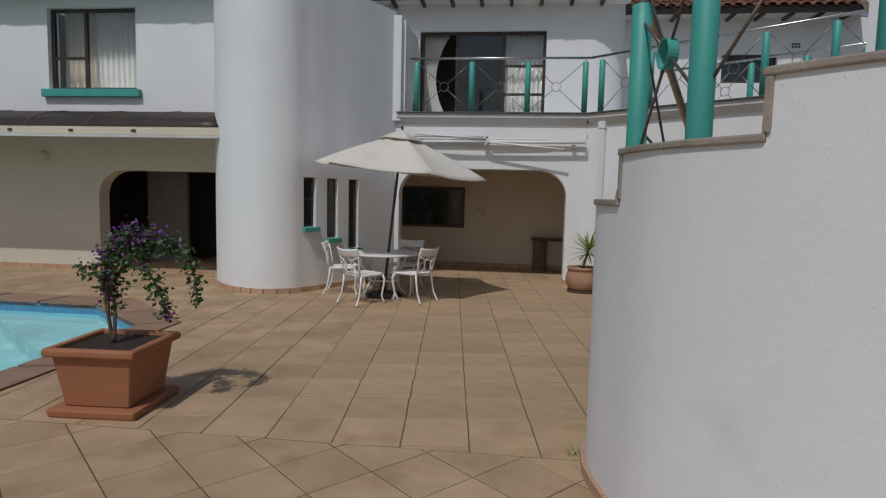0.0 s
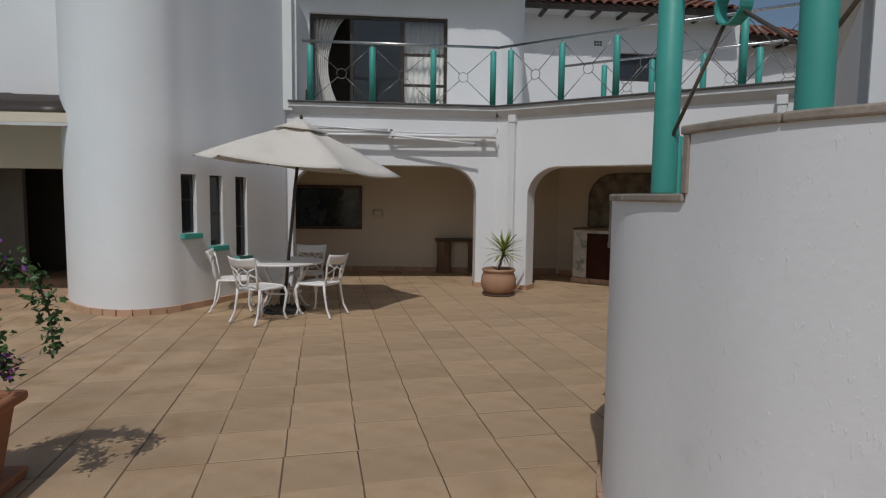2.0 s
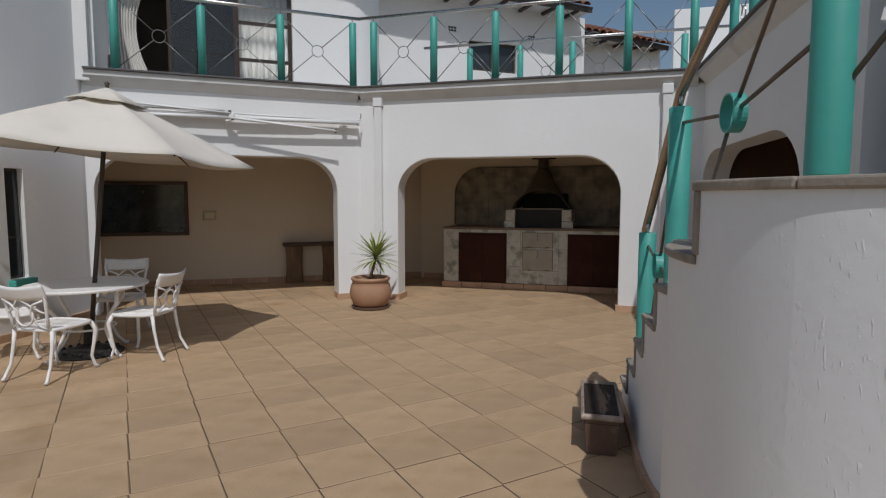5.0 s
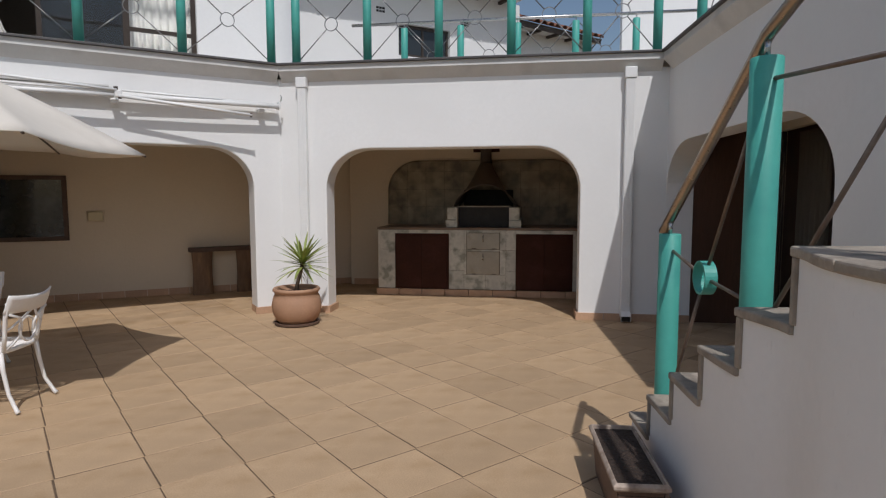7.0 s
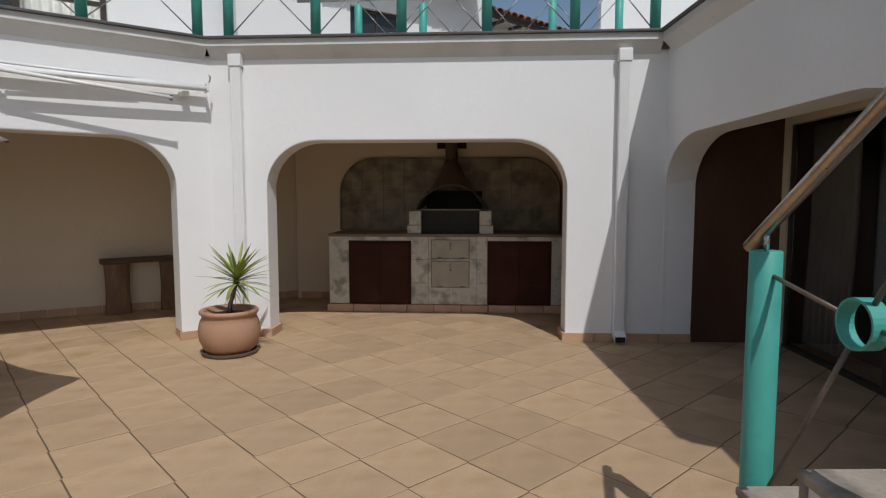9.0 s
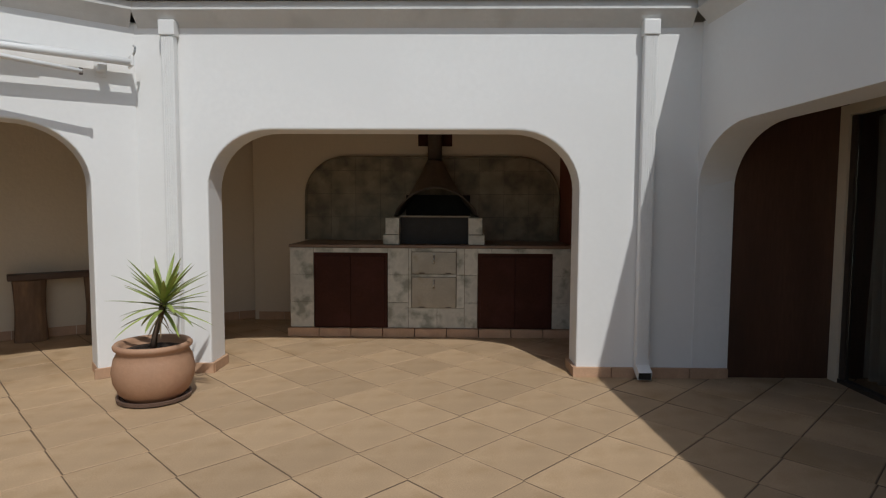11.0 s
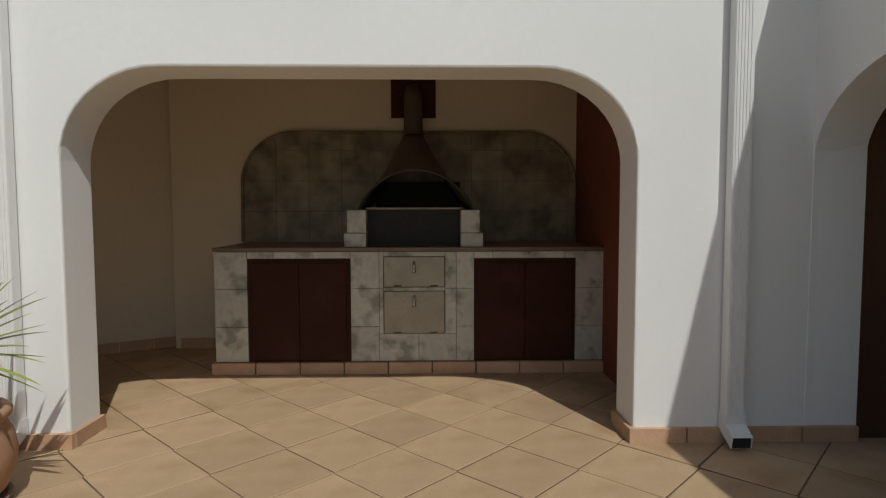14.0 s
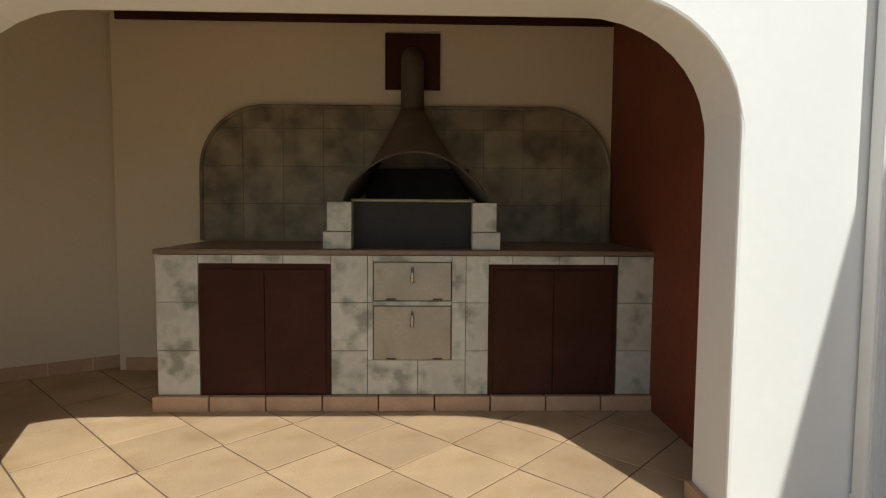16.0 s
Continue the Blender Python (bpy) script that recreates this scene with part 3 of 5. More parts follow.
# upper storey behind the balcony
UP_Y = 12.0
win_u = (-1.25, 1.37, SLAB_TOP + 0.05, lambda x: 5.02)
tagged(wall_with_openings("wall_upper", Matrix.Translation((0, UP_Y, 0)), -2.4, 2.25, 0.25, 5.7, [win_u], PLASTER, z0=SLAB_TOP), "white upper wall with a wide window door onto the balcony", "wall", kind="structure")
round_line = smooth_line([(2.2, 12.0), (2.45, 12.03), (2.72, 12.15), (2.92, 12.35), (3.02, 12.65), (3.03, 13.0), (3.03, 13.9)])
tagged(curtain_wall(round_line, 0, 0.2, SLAB_TOP, 5.9, [], PLASTER, "wall_rounded_corner"), "rounded white corner wall of the upper storey", "wall", kind="structure")
tagged(part("wall_upper_return", box(-1.52, -1.30, 10.66, 12.0, SLAB_TOP, 4.86), PLASTER, bevel=0.01), "white side wall of the balcony", "wall", kind="structure")
tagged(part("upper_pier", box(-1.62, -1.36, 10.54, 10.66, SLAB_LOW, 4.92), PLASTER, bevel=0.01), "white pier at the end of the balcony", "wall", kind="structure")
# the bedroom's shade is in the dark colour of its walls and ceiling
tagged(part("wall_upper_room", box(-2.3, 2.2, 14.3, 14.5, SLAB_TOP, 5.7), DARK_ROOM), "bedroom wall behind the window, coloured dark for shade", "wall", kind="structure")
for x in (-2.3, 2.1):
    tagged(part("wall_upper_room_side", box(x, x + 0.1, 12.25, 14.3, SLAB_TOP, 5.7), DARK_ROOM), "bedroom wall, coloured dark for shade", "wall", kind="structure")
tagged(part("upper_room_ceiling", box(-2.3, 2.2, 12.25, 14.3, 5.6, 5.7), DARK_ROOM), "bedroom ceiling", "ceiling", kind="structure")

# ---- the curved outer stair ----
NOSES = [(2.722, 5.345, 0.22), (2.54, 5.067, 0.44), (2.355, 4.785, 0.665), (2.15, 4.487, 0.89), (1.99, 4.225, 1.11), (1.862, 3.97, 1.355), (1.575, 3.715, 1.355), (1.385, 3.39, 1.605),
         (1.272, 2.95, 1.605), (1.325, 2.512, 1.86), (1.44, 2.14, 1.86), (1.71, 1.775, 2.10), (2.05, 1.47, 2.10), (2.45, 1.24, 2.34), (3.0, 1.14, 2.58), (3.6, 1.32, 2.80), (4.05, 1.82, 2.97), (4.25, 2.52, 3.12)]
stair_line = [Vector(p[:2]) for p in NOSES]
fine_stair = smooth_line(stair_line, 10)
staircase = thing("staircase", label="curved white plastered stair with rough concrete treads", category="staircase")
WIDE = 1.1


def stair_edge(i):
    """Points of the outer curve over step i."""
    return [fine_stair[min(i * 10 + q, len(fine_stair) - 1)] for q in range(11)]


def inner(p):
    """The matching place on the stair's inner edge."""
    centre = Vector((2.85, 3.05))
    if p.y > 3.65:
        return p + Vector((0.82, -0.57)) * WIDE
    d = centre - p
    return p + d.normalized() * min(WIDE, d.length - 0.12)


for i in range(len(NOSES) - 1):
    z = NOSES[i][2]
    outer = stair_edge(i)
    bm = bmesh.new()
    lo, hi = [bm.verts.new((p.x, p.y, -0.03)) for p in outer], [bm.verts.new((p.x, p.y, z - 0.034)) for p in outer]
    for a in range(10):
        bm.faces.new((lo[a], hi[a], hi[a + 1], lo[a + 1])).smooth = True
    ins = [inner(outer[0]), inner(outer[-1])]
    top = [bm.verts.new((p.x, p.y, z - 0.034)) for p in outer] + [bm.verts.new((p.x, p.y, z - 0.034)) for p in ins[::-1]]
    bm.faces.new(top)
    a, b, c, d = outer[0], ins[0], ins[1], outer[-1]
    for p, q in ((a, b), (b, c), (c, d)):
        bm.faces.new([bm.verts.new((v.x, v.y, h)) for v, h in ((p, -0.03), (q, -0.03), (q, z - 0.034), (p, z - 0.034))])
    bmesh.ops.recalc_face_normals(bm, faces=bm.faces)
    part("step", bm, ROUGH_PLASTER, staircase)
    # the tread is laid in two lengths where the going is long
    cuts = [(0, 10)] if (outer[0] - outer[-1]).length < 0.6 else [(0, 5), (5, 10)]
    for c0, c1 in cuts:
        out_rim = []
        for k in range(c0, c1 + 1):
            d = (outer[min(k + 1, 10)] - outer[max(k - 1, 0)]).normalized()
            out_rim.append(outer[k] + Vector((d.y, -d.x)) * 0.016)
        i0, i1 = inner(outer[c0]), inner(outer[c1])
        lead = (outer[0] - outer[1]).normalized() * (0.025 if c0 == 0 and (i == 0 or NOSES[i - 1][2] != z) else -0.003)
        pts = [out_rim[0] + lead] + out_rim[1:] + [i1, i0 + lead]
        part("tread", prism([(p.x, p.y) for p in pts], z - 0.034, z), TREAD, staircase, bevel=0.008)

    if i and NOSES[i - 1][2] < z:
        f = frame_of((outer[0].x, outer[0].y), tuple((outer[1] - outer[0]).normalized()))
        part("riser_edge", box(-0.014, 0.016, -0.012, 0.05, NOSES[i - 1][2], z - 0.034, m=f), TREAD, staircase, "rough concrete edging", bevel=0.004)
foot_line = fine_stair[:125]
n_foot = 26
for i in range(n_foot):
    p0, _ = point_on(foot_line, i / n_foot)
    p1, _ = point_on(foot_line, (i + 1) / n_foot)
    d = p1 - p0
    ob = part("skirting_tile", box(0.003, d.length - 0.003, -0.030, 0.02, 0, 0.06), SKIRT, staircase)
    ob.matrix_local = frame_of((p0.x, p0.y), (d.x, d.y))

# posts with a raised handrail, crossed rods and a ring in every panel
STAIR_POSTS = [(2.70, 5.10, 0.222, 1.303), (2.15, 4.27, 0.892, 2.01), (1.49, 3.03, 1.607, 2.71), (1.60, 2.22, 1.862, 2.96), (2.08, 1.70, 2.102, 3.20), (2.95, 1.34, 2.582, 3.66)]
balustrade = thing("stair_balustrade", label="teal steel posts with a bronze handrail climbing the stair", category="balustrade")
for x, y, z0, z1 in STAIR_POSTS:
    post = part("post", lathe([(0.056, z0), (0.057, z0 + 0.01), (0.057, z1 - 0.004), (0.053, z1)], 28, m=Matrix.Translation((x, y, 0))), TEAL, balustrade, "teal painted round steel post", smooth=False)
    for f in post.data.polygons:
        f.use_smooth = abs(f.normal.z) < 0.5
    part("rail_pin", tube([(x, y, z1), (x, y, z1 + 0.07)], 0.011, 8), STEEL, balustrade, smooth=True)
rail_pts = [Vector((x, y, z1 + 0.085)) for x, y, z0, z1 in STAIR_POSTS]
first = rail_pts[0] + (rail_pts[0] - rail_pts[1]).normalized() * 0.14
part("handrail", tube([first] + rail_pts, 0.026, 14), BRONZE, balustrade, "bronzed round handrail", smooth=True)


def crossed_panel(a0, a1, b0, b1, parent, rod, rod_mat, ring_r, ring_w, ring_mat, side):
    """Two crossed rods between the feet (a0, b0) and heads (a1, b1) of two posts, with a ring where they meet."""
    a0, a1, b0, b1 = (Vector(q) for q in (a0, a1, b0, b1))
    mid = (a0 + a1 + b0 + b1) / 4
    for p in (a0, a1, b0, b1):
        d = (mid - p).normalized()
        part("rod", tube([p, mid - d * (ring_r - 0.002)], rod, 8), rod_mat, parent, smooth=True)
    x = (b0 - a0 + b1 - a1).normalized()
    z = Vector((0, 0, 1))
    y = x.cross(z).normalized()
    z = y.cross(x)
    bm = bmesh.new()
    k = 28
    rings = []
    for r, w in ((ring_r, -ring_w / 2), (ring_r, ring_w / 2), (ring_r - 0.008, ring_w / 2), (ring_r - 0.008, -ring_w / 2)):
        rings.append([bm.verts.new(mid + x * r * math.cos(2 * math.pi * j / k) - z * r * math.sin(2 * math.pi * j / k) + y * w) for j in range(k)])
    for q in range(4):
        r, s = rings[q], rings[(q + 1) % 4]
        for j in range(k):
            bm.faces.new((r[j], r[(j + 1) % k], s[(j + 1) % k], s[j]))
    bmesh.ops.recalc_face_normals(bm, faces=bm.faces)
    part("ring", bm, ring_mat, parent, "flat ring joining the rods")


for p, q in zip(STAIR_POSTS, STAIR_POSTS[1:]):
    foot = 0.42 if p[2] == 0.892 else 0.2
    crossed_panel((p[0], p[1], p[2] + (0.06 if p[2] < 1 else 0.2)), (p[0], p[1], p[3] - 0.08), (q[0], q[1], q[2] + foot), (q[0], q[1], q[3] - 0.08), balustrade, 0.0085, RUST_ROD, 0.078, 0.055, TEAL, 1)


# ---- balcony railings ----
def railing(name, m, xs, x_end0, x_end1, label, z0=SLAB_TOP + 0.03, high=0.98, thick=0.052):
    r = thing(name, m, label, "railing", "balcony railings")
    for x in xs:
        ob = part("post", lathe([(thick, z0), (thick, z0 + high - 0.075), (thick * 0.9, z0 + high - 0.07)], 20, m=Matrix.Translation((x, 0, 0))), TEAL, r, "teal painted round post")
        for f in ob.data.polygons:
            f.use_smooth = abs(f.normal.z) < 0.5
        part("rail_pin", tube([(x, 0, z0 + high - 0.07), (x, 0, z0 + high - 0.01)], 0.009, 6), STEEL, r)
    part("top_rail", tube([(x_end0, 0, z0 + high), (x_end1, 0, z0 + high)], 0.023, 12), STEEL, r, "brushed steel top rail", smooth=True)
    for a, b in zip(xs, xs[1:]):
        if b - a > 0.4:
            crossed_panel((a + thick, 0, z0 + 0.05), (a + thick, 0, z0 + high - 0.10), (b - thick, 0, z0 + 0.05), (b - thick, 0, z0 + high - 0.10), r, 0.0065, ROD_STEEL, 0.085, 0.014, ROD_STEEL, 1)
    return r


railing("balcony_railing", Matrix.Translation((0, 10.60, 0)), [-1.07, -0.04, 0.99, 2.02], -1.20, 2.108, "balcony railing with teal posts, crossed rods and steel top rail")
railing("balcony_railing", WING @ Matrix.Translation((0, 0.25, 0)), [0.15, 1.07, 1.96, 2.83, 3.71, 4.50], -0.089, 4.63, "balcony railing with teal posts, crossed rods and steel top rail")
railing("balcony_railing", SIDE @ Matrix.Translation((0, 0.24, 0)), [0.28, 1.10, 1.95, 2.80, 3.65, 4.4], 0.05, 4.5, "balcony railing with teal posts over the side wing")
railing("terrace_railing", WING @ Matrix.Translation((0, 2.15, 0)), [1.13, 2.0, 2.86, 3.71, 4.57], 0.3, 5.6, "rear terrace railing with teal posts and crossed rods")

# ---- the neighbouring roofs beyond the terrace ----
def barrel_roof(name, m, width, run, rise, label):
    """A clay-tile roof: its eave along local x, rising along local y."""
    roof = thing(name, m, label, "roof", kind="structure")
    slope = math.hypot(run, rise)
    tilt = math.atan2(rise, run)
    f = Matrix.Rotation(tilt, 4, "X")
    part("deck", box(0, width, 0.02, slope, -0.05, -0.005, m=f), FASCIA, roof)
    bm = bmesh.new()
    k = int(width / 0.23)
    courses = int(slope / 0.36)
    for i in range(k):
        for c in range(courses):
            x = 0.115 + i * 0.23 + random.uniform(-0.008, 0.008)
            y0, lift = c * 0.36 - 0.05 + random.uniform(-0.012, 0.012), 0.012 + random.uniform(0, 0.006)
            ring = []
            for y, r, h in ((y0, 0.10, lift + 0.02), (y0 + 0.42, 0.085, lift)):
                ring.append([[bm.verts.new(f @ Vector((x + q * math.cos(a), y, h + q * 0.75 * math.sin(a)))) for a in [math.pi * j / 7 for j in range(8)]] for q in (r, r - 0.016)])
            for j in range(7):
                bm.faces.new((ring[0][0][j], ring[0][0][j + 1], ring[1][0][j + 1], ring[1][0][j]))
                bm.faces.new((ring[0][1][j + 1], ring[0][1][j], ring[0][0][j], ring[0][0][j + 1]))
    bmesh.ops.recalc_face_normals(bm, faces=bm.faces)
    tiles = part("clay_tiles", bm, ROOF_TILE, roof, "weathered red-brown clay barrel tiles")
    tiles["kind"] = "stuff"
    part("fascia", box(0, width, 0.05, 0.085, -0.105, -0.035), FASCIA, roof)
    part("soffit", box(0, width, 0.086, 0.62, -0.07, -0.052), WHITE_PAINT, roof)
    for i in range(int(width / 0.6)):
        part("rafter", box(0.2 + i * 0.6, 0.27 + i * 0.6, 0.09, 0.62, -0.13, -0.072), FASCIA, roof)
    return roof


nwin = (5.39, 6.58, 4.30, lambda x: 4.93)
tagged(wall_with_openings("wall_far_house", Matrix.Translation((0, 13.8, 0)), 3.0, 8.4, 0.2, 5.72, [nwin], PLASTER, z0=2.9, bevel=0.0), "white wall of the neighbouring house wing", "wall", kind="structure")
far_win = thing("far_window", label="dark window in the far house wing", category="window", kind="structure")
part("frame", box(5.39, 6.58, 13.88, 13.93, 4.30, 4.36), BRONZE_FRAME, far_win)
part("frame", box(5.39, 6.58, 13.88, 13.93, 4.87, 4.93), BRONZE_FRAME, far_win)
for x in (5.39, 5.95, 6.53):
    part("mullion", box(x, x + 0.05, 13.88, 13.93, 4.36, 4.87), BRONZE_FRAME, far_win)
for x in (5.44, 6.0):
    part("pane", box(x, x + 0.53, 13.895, 13.91, 4.36, 4.87), GLASS, far_win)
for x, z in ((5.0, 5.12), (6.95, 5.12)):
    vent = thing("air_vent", Matrix.Translation((x, 13.8, z)), "small perforated air brick in the white wall", "vent", "air bricks")
    # flat black pieces stand in for the shade inside the holes
    for a in range(3):
        for b in range(2):
            part("vent_slot", box(-0.09 + a * 0.065, -0.04 + a * 0.065, -0.006, 0.0, -0.05 + b * 0.06, -0.01 + b * 0.06), SOOT_SHADE, vent)
barrel_roof("roof_far_house", Matrix.Translation((2.8, 13.2, 5.78)), 5.4, 3.2, 1.3, "red-brown clay tile roof of the far house wing")
tagged(part("wall_second_house", box(8.6, 11.4, 14.6, 14.8, 2.9, 5.5), PLASTER), "white wall of a second house wing", "wall", kind="structure")
barrel_roof("roof_second_house", Matrix.Translation((8.5, 14.0, 5.5)) @ Matrix.Rotation(radians(6), 4, "Z"), 3.0, 2.5, 1.0, "lower clay tile roof of the second house wing")
tagged(part("terrace_parapet", box(4.45, 7.4, 2.75, 2.95, SLAB_TOP, 4.62, m=WING), PLASTER, bevel=0.01), "white plastered terrace parapet", "wall", kind="structure")
tagged(part("terrace_back_kerb", box(-0.3, 4.45, 2.75, 2.90, SLAB_TOP, 3.30, m=WING), PLASTER, bevel=0.01), "low white kerb at the terrace back", "wall", kind="structure")
barrel_roof("roof_upper_storey", Matrix.Translation((-2.6, 11.5, 5.62)), 5.6, 3.0, 1.2, "clay tile eave over the balcony window")
barrel_roof("roof_house", Matrix.Translation((-13.0, 9.72, 5.30)), 9.0, 3.0, 1.2, "clay tile eave over the house wall")

# ---- windows and curtains ----
def curtain(name, x0, x1, y, z0, z1, mat, parent=None, folds=9, deep=0.035, gather=0.0, label=""):
    """A hanging cloth with folds, drawn to one side at its middle when gather is set."""
    bm = bmesh.new()
    cols, rows = folds * 6, 12
    grid = []
    for j in range(rows + 1):
        v = j / rows
        pull = gather * math.sin(math.pi * v) ** 0.8
        row = []
        for i in range(cols + 1):
            u = i / cols
            x = x0 + (x1 - x0) * u * (1 - pull) if gather >= 0 else x1 - (x1 - x0) * (1 - u) * (1 + pull)
            row.append(bm.verts.new((x, y + deep * math.sin(u * folds * 2 * math.pi + 0.5 * math.sin(5 * v)) * (0.6 + 0.4 * v), z1 + (z0 - z1) * v)))
        grid.append(row)
    for a, b in zip(grid, grid[1:]):
        for i in range(cols):
            bm.faces.new((a[i], a[i + 1], b[i + 1], b[i]))
    ob = part(name, bm, mat, parent, smooth=True)
    s = ob.modifiers.new("cloth", "SOLIDIFY")
    s.thickness = 0.003
    return ob


window_1 = thing("window_1", label="wide bronze-framed sliding window door with an open leaf", category="window", kind="structure")
zb, zt = SLAB_TOP + 0.05, 5.02
for x0, x1, z0, z1 in ((-1.25, 1.37, zt - 0.06, zt), (-1.25, 1.37, zb, zb + 0.05), (-1.25, -1.19, zb, zt), (1.31, 1.37, zb, zt), (0.46, 0.54, zb, zt), (-0.50, -0.44, zb, zt)):
    tall = 0.004 if z1 - z0 > 0.5 else 0.0
    part("window_frame", box(x0, x1, 12.10 - tall, 12.16 + tall, z0 + tall, z1 - tall), BRONZE_FRAME, window_1)
for z in (3.72, 4.30):
    part("glazing_bar", box(0.54, 1.31, 12.105, 12.155, z, z + 0.05), BRONZE_FRAME, window_1)
part("pane", box(-0.44, 0.46, 12.125, 12.135, zb + 0.05, zt - 0.06), CLEAR, window_1).visible_shadow = False
part("pane", box(0.54, 1.31, 12.125, 12.135, zb + 0.05, zt - 0.06), CLEAR, window_1).visible_shadow = False
tagged(curtain("curtain", -1.20, -0.62, 12.30, zb, zt, CURTAIN, folds=7, gather=0.55), "white sheer curtain gathered to one side", "curtain", "balcony window curtains")
tagged(curtain("curtain", 0.52, 1.34, 12.30, zb, zt, CURTAIN, folds=8), "white sheer curtain hanging closed", "curtain", "balcony window curtains")
window_2 = thing("window_2", label="bronze-framed upper window above a green sill", category="window", kind="structure")
for x0, x1, z0, z1 in ((-8.17, -6.36, 3.48, 3.53), (-8.17, -6.36, 4.94, 5.0), (-8.17, -8.10, 3.48, 5.0), (-6.42, -6.36, 3.48, 5.0), (-7.48, -7.42, 3.48, 5.0), (-8.10, -7.48, 4.06, 4.11)):
    tall = 0.004 if z1 - z0 > 0.5 else 0.0
    part("window_frame", box(x0, x1, HOUSE_Y + 0.10 - tall, HOUSE_Y + 0.16 + tall, z0 + tall, z1 - tall), BRONZE_FRAME, window_2)
for x0, x1, z0, z1 in ((-8.10, -7.48, 3.53, 4.06), (-8.10, -7.48, 4.11, 4.94), (-7.42, -6.42, 3.53, 4.94)):
    part("pane", box(x0, x1, HOUSE_Y + 0.125, HOUSE_Y + 0.133, z0, z1), CLEAR, window_2).visible_shadow = False
part("window_sill", box(-8.27, -6.26, HOUSE_Y - 0.10, HOUSE_Y + 0.11, 3.33, 3.475), TEAL, window_2, "thick green painted sill", bevel=0.012)
tagged(curtain("curtain", -7.42, -6.40, HOUSE_Y + 0.36, 3.4, 5.1, CURTAIN, folds=9), "sheer curtain behind the upper window", "curtain", "house window curtains")
tagged(curtain("curtain", -8.12, -7.42, HOUSE_Y + 0.40, 3.4, 5.1, CREAM_CURTAIN, folds=5), "beige curtain behind the upper window", "curtain", "house window curtains")

# sliding door of the side room
door_1 = thing("door_1", WING @ Matrix.Translation((-0.15, 0, 0)), "sliding glass door with a cream frame in the side passage", "door", kind="structure")
part("door_frame", box(5.97, 6.07, 0.18, 0.295, 0.0, 2.30), CREAM, door_1, "cream painted door jamb")
part("door_frame", box(5.97, 6.07, -4.25, 0.18, 2.22, 2.34), CREAM, door_1)
part("lintel", box(5.98, 6.10, -4.29, 0.295, 2.34, SLAB_LOW - 0.05), CREAM, door_1)
part("bottom_track", box(5.98, 6.06, -4.25, 0.18, 0.0, 0.035), BRONZE_FRAME, door_1)
for n0, n1 in ((-1.3, 0.18), (-2.8, -1.3), (-4.25, -2.8)):
    part("leaf_frame", box(5.99, 6.04, n1 - 0.06, n1, 0.04, 2.21), BRONZE_FRAME, door_1)
    part("pane", box(6.01, 6.018, n0, n1 - 0.06, 0.04, 2.21), CLEAR, door_1).visible_shadow = False
# cloth coloured darker to stand in for the passage's shade
cur = thing("curtain", WING @ Matrix.Translation((6.02, 0, 0)) @ Matrix.Rotation(radians(-90), 4, "Z"), "pale curtain drawn back behind the sliding door, darkened for shade", "curtain", "door curtains")
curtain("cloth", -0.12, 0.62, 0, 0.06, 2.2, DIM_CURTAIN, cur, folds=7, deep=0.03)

# ---- the barbecue ----
def clip(poly, inside):
    """Cuts a polygon by a convex one (anticlockwise)."""
    for (ax, ay), (bx, by) in zip(inside, inside[1:] + inside[:1]):
        out = []
        for p, q in zip(poly, poly[1:] + poly[:1]):
            sp = (bx - ax) * (p[1] - ay) - (by - ay) * (p[0] - ax)
            sq = (bx - ax) * (q[1] - ay) - (by - ay) * (q[0] - ax)
            if sp >= 0:
                out.append(p)
            if sp * sq < 0:
                t = sp / (sp - sq)
                out.append((p[0] + t * (q[0] - p[0]), p[1] + t * (q[1] - p[1])))
        poly = out
        if len(poly) < 3:
            return []
    return poly


UPRIGHT = Matrix.Rotation(radians(90), 4, "X")
bbq = thing("barbecue", WING, "built-in barbecue clad in grey-veined marble tiles", "barbecue")
FRONT = 1.77
part("body", box(0.79, 3.93, FRONT + 0.02, 2.70, 0.0, 0.995), MORTAR, bbq)
part("countertop", box(0.765, 3.953, FRONT - 0.012, 2.70, 0.998, 1.03), COUNTER, bbq, "brown stone counter top", bevel=0.005)
for s0, s1 in [(0.75 + i * 0.3565, 0.75 + (i + 1) * 0.3565 - 0.008) for i in range(9)]:
    part("plinth_tile", box(s0, s1, FRONT - 0.035, FRONT + 0.018, 0.0, 0.095), SKIRT, bbq, bevel=0.006)


def front_tile(s0, s1, z0, z1):
    part("marble_tile", box(s0 + 0.002, s1 - 0.002, FRONT, FRONT + 0.018, z0 + 0.002, z1 - 0.002), MARBLE, bbq)


for s0, s1 in ((0.775, 1.04), (1.87, 2.10), (2.725, 2.87), (3.70, 3.943)):
    for z0, z1 in ((0.10, 0.385), (0.385, 0.695), (0.695, 0.995)):
        front_tile(s0, s1, z0, z1)
for a, b in ((1.04, 1.25), (1.25, 1.57), (1.57, 1.87), (2.87, 3.02), (3.02, 3.32), (3.32, 3.61), (3.61, 3.70)):
    front_tile(a, b, 0.94, 0.995)
for a, b in ((2.10, 2.42), (2.42, 2.725)):
    front_tile(a, b, 0.10, 0.325)
for z0, z1 in ((0.325, 0.695), (0.695, 0.995)):
    front_tile(2.635, 2.725, z0, z1)
    front_tile(2.10, 2.135, z0, z1)
front_tile(2.135, 2.635, 0.955, 0.995)
front_tile(2.135, 2.635, 0.675, 0.705)
